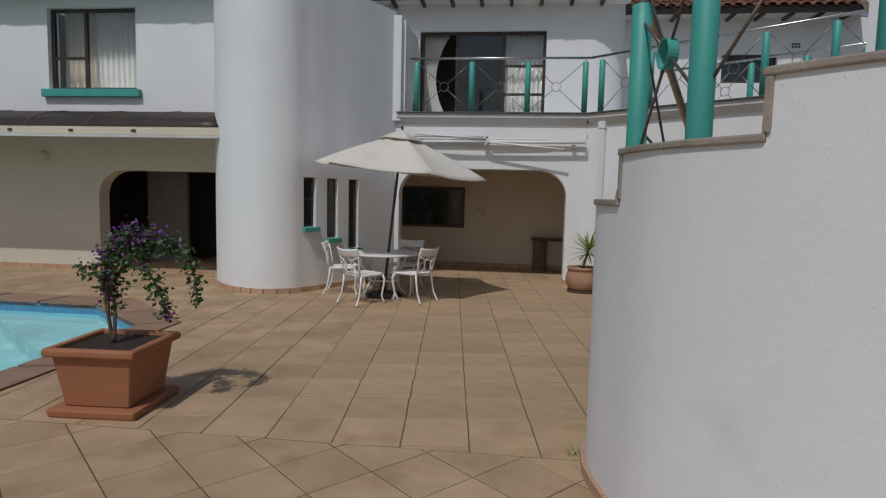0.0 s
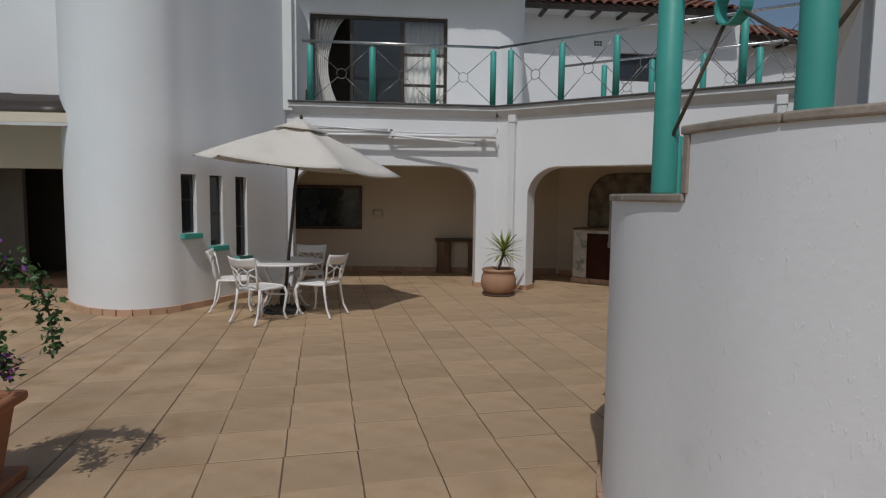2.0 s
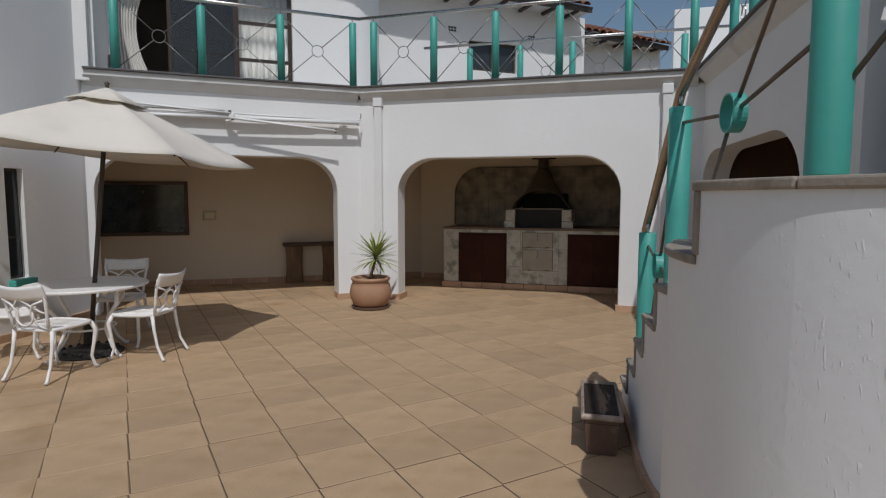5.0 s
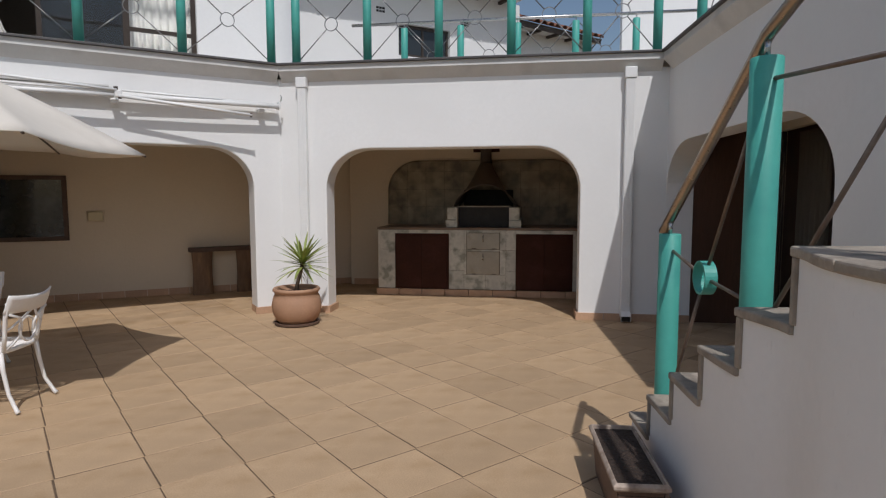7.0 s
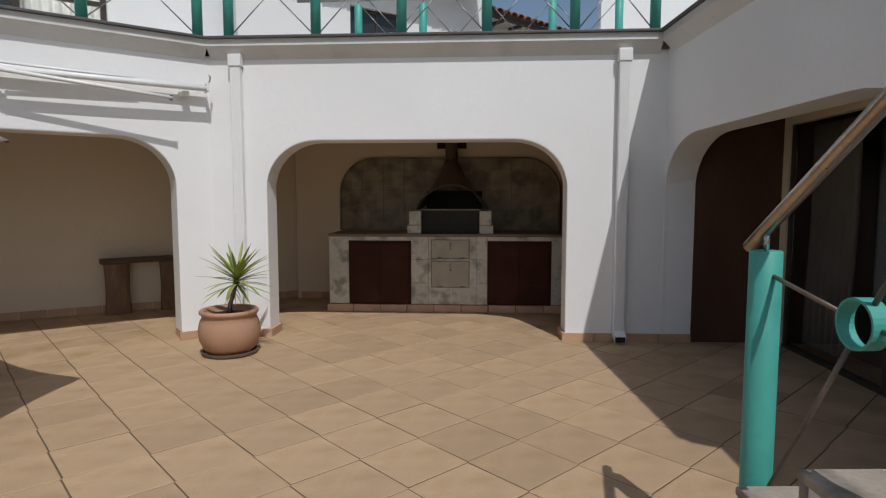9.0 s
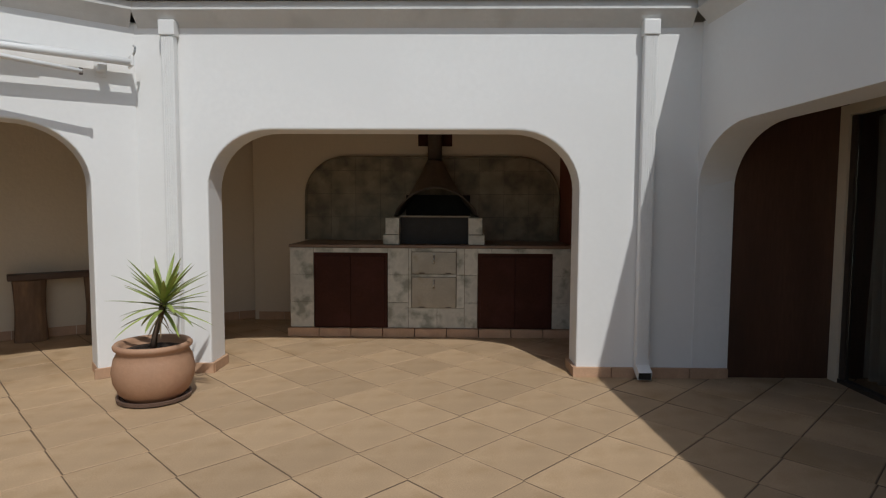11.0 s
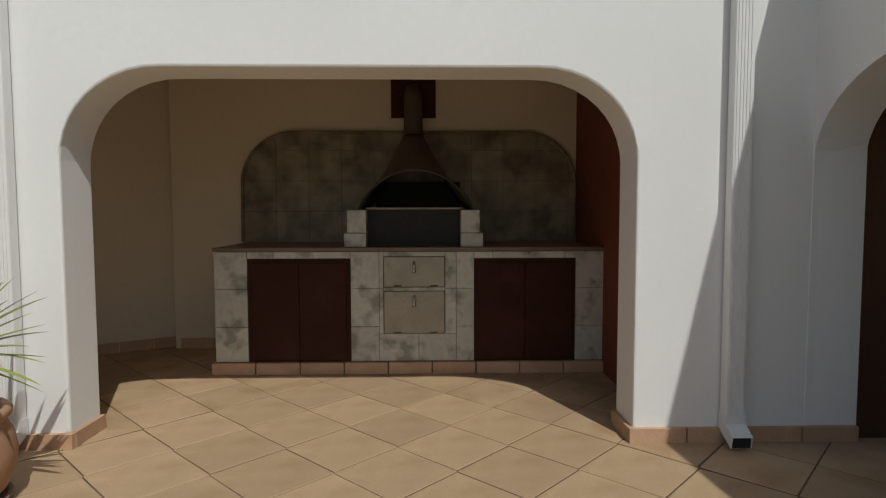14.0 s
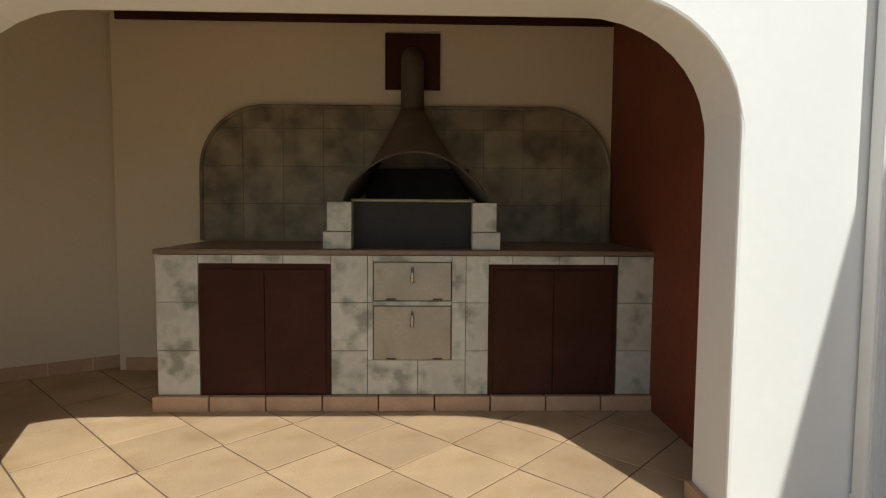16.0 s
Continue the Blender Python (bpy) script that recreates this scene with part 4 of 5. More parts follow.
for i in range(3):
    for z0, z1 in ((0.10, 0.385), (0.385, 0.695), (0.695, 0.995)):
        part("marble_tile", box(0.775, 0.79, FRONT + 0.02 + i * 0.31, FRONT + 0.325 + i * 0.31, z0, z1 - 0.004), MARBLE, bbq)
for s0, s1 in ((1.045, 1.865), (2.875, 3.695)):
    part("cupboard_frame", box(s0, s1, FRONT + 0.004, FRONT + 0.02, 0.10, 0.94), CUPBOARD, bbq)
    mid = (s0 + s1) / 2
    for a, b in ((s0 + 0.03, mid - 0.002), (mid + 0.002, s1 - 0.03)):
        part("door", box(a, b, FRONT - 0.012, FRONT + 0.003, 0.115, 0.905), CUPBOARD, bbq, "oxblood painted timber door", bevel=0.003)
for z0, z1 in ((0.71, 0.952), (0.328, 0.672)):
    d = part("fire_door", box(2.14, 2.63, FRONT - 0.008, FRONT + 0.012, z0, z1), DULL_STEEL, bbq, "dull steel fire door", bevel=0.003)
    part("handle", tube([(2.385, FRONT - 0.014, z1 - 0.035), (2.385, FRONT - 0.05, z1 - 0.04), (2.385, FRONT - 0.055, z1 - 0.125)], [0.008, 0.010, 0.013], 8), STEEL, d, "steel lever handle", smooth=True)
    for s in (2.22, 2.515):
        part("hinge", tube([(s, FRONT - 0.012, z0 + 0.008), (s + 0.06, FRONT - 0.012, z0 + 0.008)], 0.006, 6), DARK_POLE, d)
# the splash back with rounded shoulders, and its tiles
top_edge = arc_top(0.735, 3.905, 1.58, 2.065, 0.50)
edge = [(0.735 + 3.17 * (0.5 - 0.5 * math.cos(math.pi * i / 40))) for i in range(41)]
outline = [(0.735, 1.032), (3.905, 1.032)] + [(x, top_edge(x)) for x in edge[::-1]]
part("splash_back", prism(outline, -2.718, -2.684, m=UPRIGHT), HOOD, bbq)
rim = [(x, 2.675, top_edge(x) + 0.004) for x in edge]
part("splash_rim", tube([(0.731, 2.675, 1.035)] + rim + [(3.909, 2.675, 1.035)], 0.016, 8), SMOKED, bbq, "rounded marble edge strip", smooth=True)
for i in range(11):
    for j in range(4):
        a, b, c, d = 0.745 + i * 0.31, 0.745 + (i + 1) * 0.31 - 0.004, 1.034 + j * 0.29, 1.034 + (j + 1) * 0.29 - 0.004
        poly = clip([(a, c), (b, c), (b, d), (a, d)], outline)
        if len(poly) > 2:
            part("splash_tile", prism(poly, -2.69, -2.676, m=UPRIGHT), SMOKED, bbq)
# fire box, hood and flue
for s0, s1 in ((1.815, 1.995), (2.765, 2.945)):
    part("fire_cheek", box(s0, s1, 1.80, 2.68, 1.032, 1.142), MARBLE, bbq, "marble block beside the grate", bevel=0.004)
    part("fire_cheek", box(s0 + 0.025 if s0 < 2 else s0, s1 if s0 < 2 else s1 - 0.025, 1.81, 2.68, 1.146, 1.33), MARBLE, bbq, bevel=0.004)
part("fire_screen", box(1.995, 2.765, 1.93, 1.95, 1.032, 1.335), BLACK_IRON, bbq, "black iron fire screen")
part("screen_rail", tube([(1.98, 1.925, 1.345), (2.785, 1.925, 1.345)], 0.010, 8), DULL_STEEL, bbq)
part("fire_back", box(2.0, 2.80, 2.64, 2.672, 1.035, 1.60), SOOT_SHADE, bbq, "soot-blackened fire back")
bm = bmesh.new()
cols, rows = 32, 10
grid = []
for j in range(rows + 1):
    v = j / rows
    e = v ** 0.75
    row = []
    for i in range(cols + 1):
        u = i / cols
        lo = Vector((1.91 + 0.97 * u, 2.02 - 0.05 * math.sin(math.pi * u), 1.345 + 0.325 * math.sin(math.pi * u) ** 0.62))
        hi = Vector((2.27 + 0.18 * u, 2.56 - 0.08 * math.sin(math.pi * u), 2.03))
        row.append(bm.verts.new((lo.x + (hi.x - lo.x) * e, lo.y + (hi.y - lo.y) * e, lo.z + (hi.z - lo.z) * v)))
    row.insert(0, bm.verts.new((row[0].co.x, 2.672, row[0].co.z)))
    row.append(bm.verts.new((row[-1].co.x, 2.672, row[-1].co.z)))
    grid.append(row)
for a, b in zip(grid, grid[1:]):
    for i in range(len(a) - 1):
        bm.faces.new((a[i], a[i + 1], b[i + 1], b[i]))
hood = part("hood", bm, HOOD, bbq, "sooty sheet-metal smoke hood with an arched mouth", smooth=True)
sol = hood.modifiers.new("sheet", "SOLIDIFY")
sol.thickness = 0.012
part("flue", tube([(2.36, 2.60, 2.0), (2.36, 2.60, 2.30), (2.36, 2.62, 2.38), (2.36, 2.69, 2.44), (2.36, 2.715, 2.45)], 0.088, 20), HOOD, bbq, "round sheet-metal flue pipe", smooth=True)
part("flue_plate", box(2.147, 2.572, 2.69, 2.718, 2.21, 2.635), CUPBOARD, bbq, "dark red wall plate round the flue")

# ---- things in the veranda ----
pic = thing("picture", VBACK @ Matrix.Translation((1.67, -0.004, 1.34)), "dark mottled picture in a timber frame behind glass", "picture")
PW, PH = 0.74, 0.46
for x0, x1, z0, z1 in ((-PW, PW, PH - 0.06, PH), (-PW, PW, -PH, -PH + 0.06), (-PW, -PW + 0.06, -PH + 0.06, PH - 0.06), (PW - 0.06, PW, -PH + 0.06, PH - 0.06)):
    part("frame", box(x0, x1, -0.04, 0.0, z0, z1), WOOD, pic, bevel=0.006)
part("print", box(-PW + 0.06, PW - 0.06, -0.018, -0.004, -PH + 0.06, PH - 0.06), PICTURE, pic, "dark mottled print under glass")
lamp = thing("wall_lamp", VBACK @ Matrix.Translation((2.75, 0, 1.22)), "small frosted bulkhead lamp on the veranda wall", "lamp")
part("back_plate", box(-0.115, 0.115, -0.02, -0.002, -0.085, 0.085), CREAM, lamp, bevel=0.008)
part("shade", box(-0.10, 0.10, -0.075, -0.021, -0.07, 0.07), LAMP_WHITE, lamp, bevel=0.02)
bench = thing("bench", Matrix.Translation((0, 0, 0)), "low timber bench on two stump-like legs against the wall", "bench")
part("seat", box(1.22, 2.20, 12.52, 12.70, 0.66, 0.725), WOOD, bench, "dark timber plank", bevel=0.01)
for x in (1.41, 2.06):
    part("leg", lathe([(0.155, 0.0), (0.15, 0.1), (0.14, 0.3), (0.145, 0.5), (0.155, 0.655)], 14, m=Matrix.Translation((x, 12.61, 0)) @ Matrix.Diagonal((1, 0.5, 1, 1))), OLD_WOOD, bench, "rough old timber leg")

# ---- retracted awning over the opening ----
awn = thing("awning", label="folded white awning frame fixed over the opening", category="awning")
part("roller", tube([(-1.12, 10.54, 2.655), (2.05, 10.54, 2.64)], 0.030, 16), WHITE_PAINT, awn, "long white roller tube", smooth=True)
part("front_bar", tube([(0.34, 10.44, 2.61), (1.2, 10.44, 2.612), (2.06, 10.45, 2.615)], 0.030, 10), WHITE_PAINT, awn, "white front bar", smooth=True)
part("front_bar", tube([(-1.12, 10.44, 2.60), (0.26, 10.44, 2.606)], 0.027, 10), WHITE_PAINT, awn, smooth=True)
part("cover", box(-1.10, 0.22, 10.50, 10.60, 2.70, 2.725), SLAB_EDGE, awn, bevel=0.006)
for a, b, r in (((0.31, 10.41, 2.60), (1.70, 10.34, 2.475), 0.019), ((0.29, 10.41, 2.66), (-1.05, 10.40, 2.74), 0.015), ((0.33, 10.47, 2.67), (1.40, 10.50, 2.655), 0.013), ((-1.0, 10.42, 2.66), (0.27, 10.43, 2.645), 0.014)):
    part("folding_arm", tube([a, b], r, 8), WHITE_PAINT, awn, smooth=True)
part("elbow", box(0.265, 0.335, 10.40, 10.48, 2.585, 2.66), WHITE_PAINT, awn, bevel=0.012)
part("elbow_pin", tube([(0.28, 10.44, 2.66), (0.28, 10.44, 2.70)], 0.022, 10), DARK_POLE, awn)
part("elbow_pin", tube([(0.315, 10.42, 2.57), (0.315, 10.42, 2.588)], 0.018, 10), DARK_POLE, awn)
part("arm_end", tube([(1.69, 10.34, 2.45), (1.69, 10.34, 2.50)], 0.014, 8), DARK_POLE, awn)
for x in (-1.05, 0.26, 1.86):
    part("bracket", box(x - 0.035, x + 0.035, 10.50, 10.628, 2.535, 2.585), WHITE_PAINT, awn, bevel=0.010)
    part("bracket_plate", box(x - 0.045, x + 0.045, 10.614, 10.628, 2.50, 2.67), WHITE_PAINT, awn)
part("end_cap", box(2.05, 2.075, 10.42, 10.56, 2.585, 2.675), WHITE_PAINT, awn, bevel=0.008)
part("crank_eye", tube([(2.065, 10.45, 2.66), (2.085, 10.44, 2.70), (2.09, 10.44, 2.74), (2.075, 10.44, 2.755)], 0.009, 8), STEEL, awn, smooth=True)


# ---- downpipes ----
def downpipe(m, label):
    d = thing("downpipe", m, label, "downpipe", "downpipes of the slanting wing")
    part("pipe", box(-0.055, 0.055, -0.085, -0.012, 0.16, 2.86), WHITE_PAINT, d, "square white pipe", bevel=0.008)
    for i in range(5):
        part("flute", box(-0.042 + i * 0.018, -0.034 + i * 0.018, -0.089, -0.084, 0.17, 2.85), WHITE_PAINT, d)
    part("head", box(-0.068, 0.068, -0.098, -0.004, 2.86, 2.985), WHITE_PAINT, d, bevel=0.008)
    bm = bmesh.new()
    ring = [[bm.verts.new((sx * 0.057, y, z)) for sx, y, z in c] for c in (
        ((-1, -0.086, 0.18), (1, -0.086, 0.18), (1, -0.010, 0.18), (-1, -0.010, 0.18)),
        ((-1, -0.090, 0.13), (1, -0.090, 0.13), (1, -0.010, 0.085), (-1, -0.010, 0.085)),
        ((-1, -0.175, 0.085), (1, -0.175, 0.085), (1, -0.155, 0.018), (-1, -0.155, 0.018)))]
    for a, b in zip(ring, ring[1:]):
        for j in range(4):
            bm.faces.new((a[j], a[(j + 1) % 4], b[(j + 1) % 4], b[j]))
    bmesh.ops.recalc_face_normals(bm, faces=bm.faces)
    part("shoe", bm, WHITE_PAINT, d, "kicked-out pipe shoe").modifiers.new("sheet", "SOLIDIFY").thickness = 0.005
    # black sheet painted in for the shade inside the pipe
    part("shoe_mouth", box(-0.05, 0.05, -0.160, -0.158, 0.022, 0.078), SOOT_SHADE, d)
    return d


downpipe(WING @ Matrix.Translation((0.22, 0.28, 0)), "square white rainwater downpipe on the wall")
downpipe(WING @ Matrix.Translation((4.21, 0.28, 0)), "square white rainwater downpipe on the wall")

# ---- canopy and lamp on the house wall ----
canopy = thing("canopy", label="curved smoky canopy on cream brackets over the house doorway", category="canopy")
bm = bmesh.new()
prof = [(HOUSE_Y - 0.004, 3.02), (9.75, 3.01), (9.35, 2.94), (9.02, 2.82), (8.75, 2.64)]
cols = [(-12.0 + i * 0.38) for i in range(21)] + [-4.0]
rows = [[bm.verts.new((x, y, z)) for x in cols] for y, z in prof]
for a, b in zip(rows, rows[1:]):
    for i in range(len(cols) - 1):
        bm.faces.new((a[i], a[i + 1], b[i + 1], b[i]))
part("sheet", bm, GREY_POLY, canopy, "smoky translucent roof sheet", smooth=True).modifiers.new("sheet", "SOLIDIFY").thickness = 0.008
part("front_beam", box(-12.0, -4.0, 8.72, 8.77, 2.50, 2.625), CREAM, canopy, "cream painted front beam", bevel=0.008)
part("lower_strip", box(-12.0, -4.0, 8.70, 8.76, 2.455, 2.497), SLAB_EDGE, canopy)
for i in range(6):
    x = -5.3 - i * 1.13
    part("rib", tube([(x, y, z + 0.008) for y, z in prof], 0.014, 6), DARK_POLE, canopy, smooth=True)
    part("clip", box(x - 0.25, x - 0.17, 8.705, 8.718, 2.545, 2.585), DARK_POLE, canopy)
bulk = thing("bulkhead_lamp", Matrix.Translation((-8.34, HOUSE_Y, 2.18)), "round cream bulkhead lamp on the house wall", "lamp")
part("base", lathe([(0.13, 0), (0.13, 0.03), (0.115, 0.04)], 24, m=Matrix.Rotation(radians(90), 4, "X")), CREAM, bulk)
part("shade", lathe([(0.112, 0.04), (0.105, 0.07), (0.07, 0.10), (0.0, 0.11)], 24, m=Matrix.Rotation(radians(90), 4, "X")), LAMP_WHITE, bulk, smooth=True)

# ---- table, chairs and parasol ----
TABLE = Vector((-1.20, 8.53, 0))
table = thing("garden_table", Matrix.Translation(TABLE), "round white cast-metal garden table", "table")
part("tabletop", lathe([(0.0, 0.665), (0.53, 0.665), (0.55, 0.672), (0.553, 0.685), (0.545, 0.695), (0.05, 0.70), (0.03, 0.70)], 48), WHITE_METAL, table, smooth=False)
for i in range(4):
    a = math.pi / 4 + i * math.pi / 2
    c, s = math.cos(a), math.sin(a)
    part("leg", tube([(r * c, r * s, z) for r, z in ((0.42, 0.66), (0.40, 0.52), (0.28, 0.38), (0.24, 0.26), (0.32, 0.10), (0.40, 0.02), (0.43, 0.012))], [0.018, 0.02, 0.018, 0.016, 0.016, 0.018, 0.022], 8), WHITE_METAL, table, smooth=True)
part("brace", tube([(0.24 * math.cos(2 * math.pi * i / 24), 0.24 * math.sin(2 * math.pi * i / 24), 0.27) for i in range(24)], 0.011, 6, closed=True), WHITE_METAL, table, smooth=True)


def garden_chair(m):
    """A cast chair: local y points from its back to its front."""
    c = thing("garden_chair", m, "white cast-metal garden chair with a scrolled back", "chair", "chairs round the garden table")
    bm = bmesh.new()
    n = 24
    prof = []
    for i in range(n):
        a = 2 * math.pi * i / n
        r = 0.225 / max(abs(math.cos(a)) ** 4 + abs(math.sin(a)) ** 4, 1e-6) ** 0.25
        prof.append((r * math.cos(a) * (1.0 + 0.06 * math.sin(a)), r * math.sin(a)))
    part("seat_rim", tube([(x, y, 0.435) for x, y in prof], 0.016, 8, closed=True), WHITE_METAL, c, smooth=True)
    for k in range(-6, 7):
        x = k * 0.031
        h = 0.215 * (1 - 0.12 * abs(k) / 6)
        part("seat_slat", tube([(x, -h, 0.436), (x + 0.02 * math.sin(k), 0, 0.426), (x, h, 0.436)], 0.0075, 6), WHITE_METAL, c)
    for k in (-0.12, 0.0, 0.12):
        part("seat_bar", tube([(-0.21, k, 0.433), (0, k, 0.425), (0.21, k, 0.433)], 0.0075, 6), WHITE_METAL, c)
    for sx in (-1, 1):
        part("leg", tube([(sx * x, y, z) for x, y, z in ((0.20, 0.19, 0.43), (0.225, 0.215, 0.36), (0.215, 0.205, 0.25), (0.195, 0.19, 0.12), (0.205, 0.215, 0.03), (0.215, 0.235, 0.014))],
                         [0.019, 0.020, 0.016, 0.013, 0.014, 0.020], 8), WHITE_METAL, c, smooth=True)
        part("leg", tube([(sx * x, y, z) for x, y, z in ((0.19, -0.20, 0.43), (0.195, -0.215, 0.30), (0.20, -0.245, 0.14), (0.215, -0.30, 0.03), (0.218, -0.315, 0.012))],
                         [0.018, 0.015, 0.013, 0.014, 0.018], 8), WHITE_METAL, c, smooth=True)
        part("stile", tube([(sx * x, y, z) for x, y, z in ((0.175, -0.215, 0.44), (0.185, -0.235, 0.55), (0.205, -0.26, 0.68), (0.215, -0.29, 0.78))], 0.014, 8), WHITE_METAL, c, smooth=True)
    bm = bmesh.new()
    grid = []
    for j in range(5):
        row = []
        for i in range(17):
            u = -1 + i / 8
            z = 0.70 + j * 0.028 + (0.022 * u * u if j > 2 else 0.008 * u * u)
            row.append(bm.verts.new((u * 0.232, -0.325 + 0.055 * u * u - 0.012 * j, z)))
        grid.append(row)
    for a, b in zip(grid, grid[1:]):
        for i in range(16):
            bm.faces.new((a[i], a[i + 1], b[i + 1], b[i]))
    part("back_rail", bm, WHITE_METAL, c, "broad curved top rail", smooth=True).modifiers.new("cast", "SOLIDIFY").thickness = 0.014
    ring = [(0.085 * math.cos(2 * math.pi * i / 28), -0.272 - 0.0, 0.565 + 0.085 * math.sin(2 * math.pi * i / 28)) for i in range(28)]
    part("back_ring", tube(ring, 0.009, 6, closed=True), WHITE_METAL, c, smooth=True)
    for sx in (-1, 1):
        part("back_scroll", tube([(sx * x, y, z) for x, y, z in ((0.20, -0.285, 0.70), (0.11, -0.295, 0.665), (0.065, -0.275, 0.60), (0.07, -0.262, 0.53), (0.12, -0.24, 0.475), (0.172, -0.225, 0.45))], 0.0095, 6), WHITE_METAL, c, smooth=True)
        part("back_scroll", tube([(sx * x, y, z) for x, y, z in ((0.02, -0.32, 0.705), (0.09, -0.285, 0.645), (0.15, -0.26, 0.60), (0.19, -0.245, 0.585))], 0.008, 6), WHITE_METAL, c, smooth=True)
    return c


chair = garden_chair(Matrix.Translation((-1.36, 7.87, 0)) @ Matrix.Rotation(radians(55 - 90), 4, "Z"))
for x, y, a in ((-0.68, 8.23, 152), (-1.86, 8.62, 8), (-0.98, 9.23, 262)):
    copy_thing(chair, Matrix.Translation((x, y, 0)) @ Matrix.Rotation(radians(a - 90), 4, "Z"))

parasol = thing("parasol", Matrix.Translation(TABLE), "cream canvas parasol on a dark pole through the table", "parasol")
lean = Vector((0.105, -0.012, 1.0))
part("pole", tube([lean * 0.05, lean * 1.4, lean * 2.54], 0.022, 12), DARK_POLE, parasol, "dark timber pole", smooth=True)
TOP = lean * 2.54
bm = bmesh.new()
ribs = 6
tips = []
for i in range(ribs):
    a = radians(i * 60 - 2)
    c, s = math.cos(a), math.sin(a)
    tips.append(Vector((lean.x * 1.95 + 1.38 * c + 0.02, lean.y * 1.95 + 1.38 * s, 1.975 - 0.13 * c + 0.02 * s)))
rings, steps = [], 10
for j in range(1, steps + 1):
    v = j / steps
    row = []
    for i in range(ribs):
        p0, p1 = tips[i], tips[(i + 1) % ribs]
        for q in range(8):
            w = q / 8
            edge_pt = p0.lerp(p1, w)
            sag = math.sin(math.pi * w)
            mid = Vector((lean.x * 1.98, lean.y * 1.98, 0))
            edge_pt = edge_pt + (mid - Vector((edge_pt.x, edge_pt.y, 0))) * 0.05 * sag
            p = TOP.lerp(edge_pt, v)
            p.z += 0.025 * math.sin(math.pi * v) * (1 - 0.35 * sag) - 0.035 * sag * v
            row.append(bm.verts.new(p))
    rings.append(row)
apex = bm.verts.new(TOP + Vector((0, 0, 0.01)))
k = ribs * 8
for i in range(k):
    bm.faces.new((apex, rings[0][i], rings[0][(i + 1) % k]))
    for a, b in zip(rings, rings[1:]):
        bm.faces.new((a[i], b[i], b[(i + 1) % k], a[(i + 1) % k]))
bmesh.ops.recalc_face_normals(bm, faces=bm.faces)
cloth = part("canopy", bm, CANVAS, parasol, "taut cream canvas canopy with six panels", smooth=True)
cloth.modifiers.new("cloth", "SOLIDIFY").thickness = 0.006
bm = bmesh.new()
cap_ring = []
for i in range(k):
    cap_ring.append(bm.verts.new(TOP + (tips[i // 8].lerp(tips[(i // 8 + 1) % ribs], (i % 8) / 8) - TOP) * 0.26 + Vector((0, 0, 0.052 + 0.004 * (i % 2)))))
tip = bm.verts.new(TOP + Vector((0, 0, 0.06)))
for i in range(k):
    bm.faces.new((tip, cap_ring[i], cap_ring[(i + 1) % k]))
part("vent_cap", bm, CANVAS, parasol, "small canvas vent cap", smooth=True).modifiers.new("cloth", "SOLIDIFY").thickness = 0.005
part("finial", lathe([(0.012, 0), (0.022, 0.02), (0.018, 0.05), (0.026, 0.075), (0.004, 0.10)], 12, m=Matrix.Translation(TOP + Vector((0, 0, 0.02)))), DARK_POLE, parasol, smooth=True)
hub = lean * 2.06
part("hub", lathe([(0.03, -0.04), (0.045, -0.02), (0.045, 0.03), (0.028, 0.05)], 14, m=Matrix.Translation(hub)), DARK_POLE, parasol)
for t in tips:
    part("rib", tube([TOP + Vector((0, 0, -0.03)), TOP.lerp(t, 0.5) + Vector((0, 0, 0.002)), t + Vector((0, 0, -0.012))], 0.009, 6), DARK_POLE, parasol)
    part("strut", tube([hub, TOP.lerp(t, 0.45) + Vector((0, 0, 0.015))], 0.008, 6), DARK_POLE, parasol)
part("base", lathe([(0.30, 0.0), (0.31, 0.015), (0.27, 0.03), (0.20, 0.05), (0.10, 0.075), (0.05, 0.10), (0.045, 0.28), (0.03, 0.30)], 28), BLACK_IRON, parasol, "ornate cast-iron base", smooth=False)
for i in range(18):
    a = 2 * math.pi * i / 18
    part("base_boss", lathe([(0.022, 0.0), (0.018, 0.02), (0.004, 0.03)], 8, m=Matrix.Translation((0.25 * math.cos(a), 0.25 * math.sin(a), 0.032))), BLACK_IRON, parasol)

# ---- planters ----
planter = thing("planter", Matrix.Translation((-2.09, 3.42, 0)) @ Matrix.Rotation(radians(3), 4, "Z") @ Matrix.Scale(1.09, 4), "large square terracotta planter standing in its saucer", "planter")


def tapered(w0, w1, z0, z1, m=I4, d0=None, d1=None):
    bm = bmesh.new()
    d0, d1 = d0 or w0, d1 or w1
    lo = [bm.verts.new(m @ Vector((sx * w0, sy * d0, z0))) for sx, sy in ((-1, -1), (1, -1), (1, 1), (-1, 1))]
    hi = [bm.verts.new(m @ Vector((sx * w1, sy * d1, z1))) for sx, sy in ((-1, -1), (1, -1), (1, 1), (-1, 1))]
    bm.faces.new(hi), bm.faces.new(lo[::-1])
    for i in range(4):
        bm.faces.new((lo[i], lo[(i + 1) % 4], hi[(i + 1) % 4], hi[i]))
    return bm


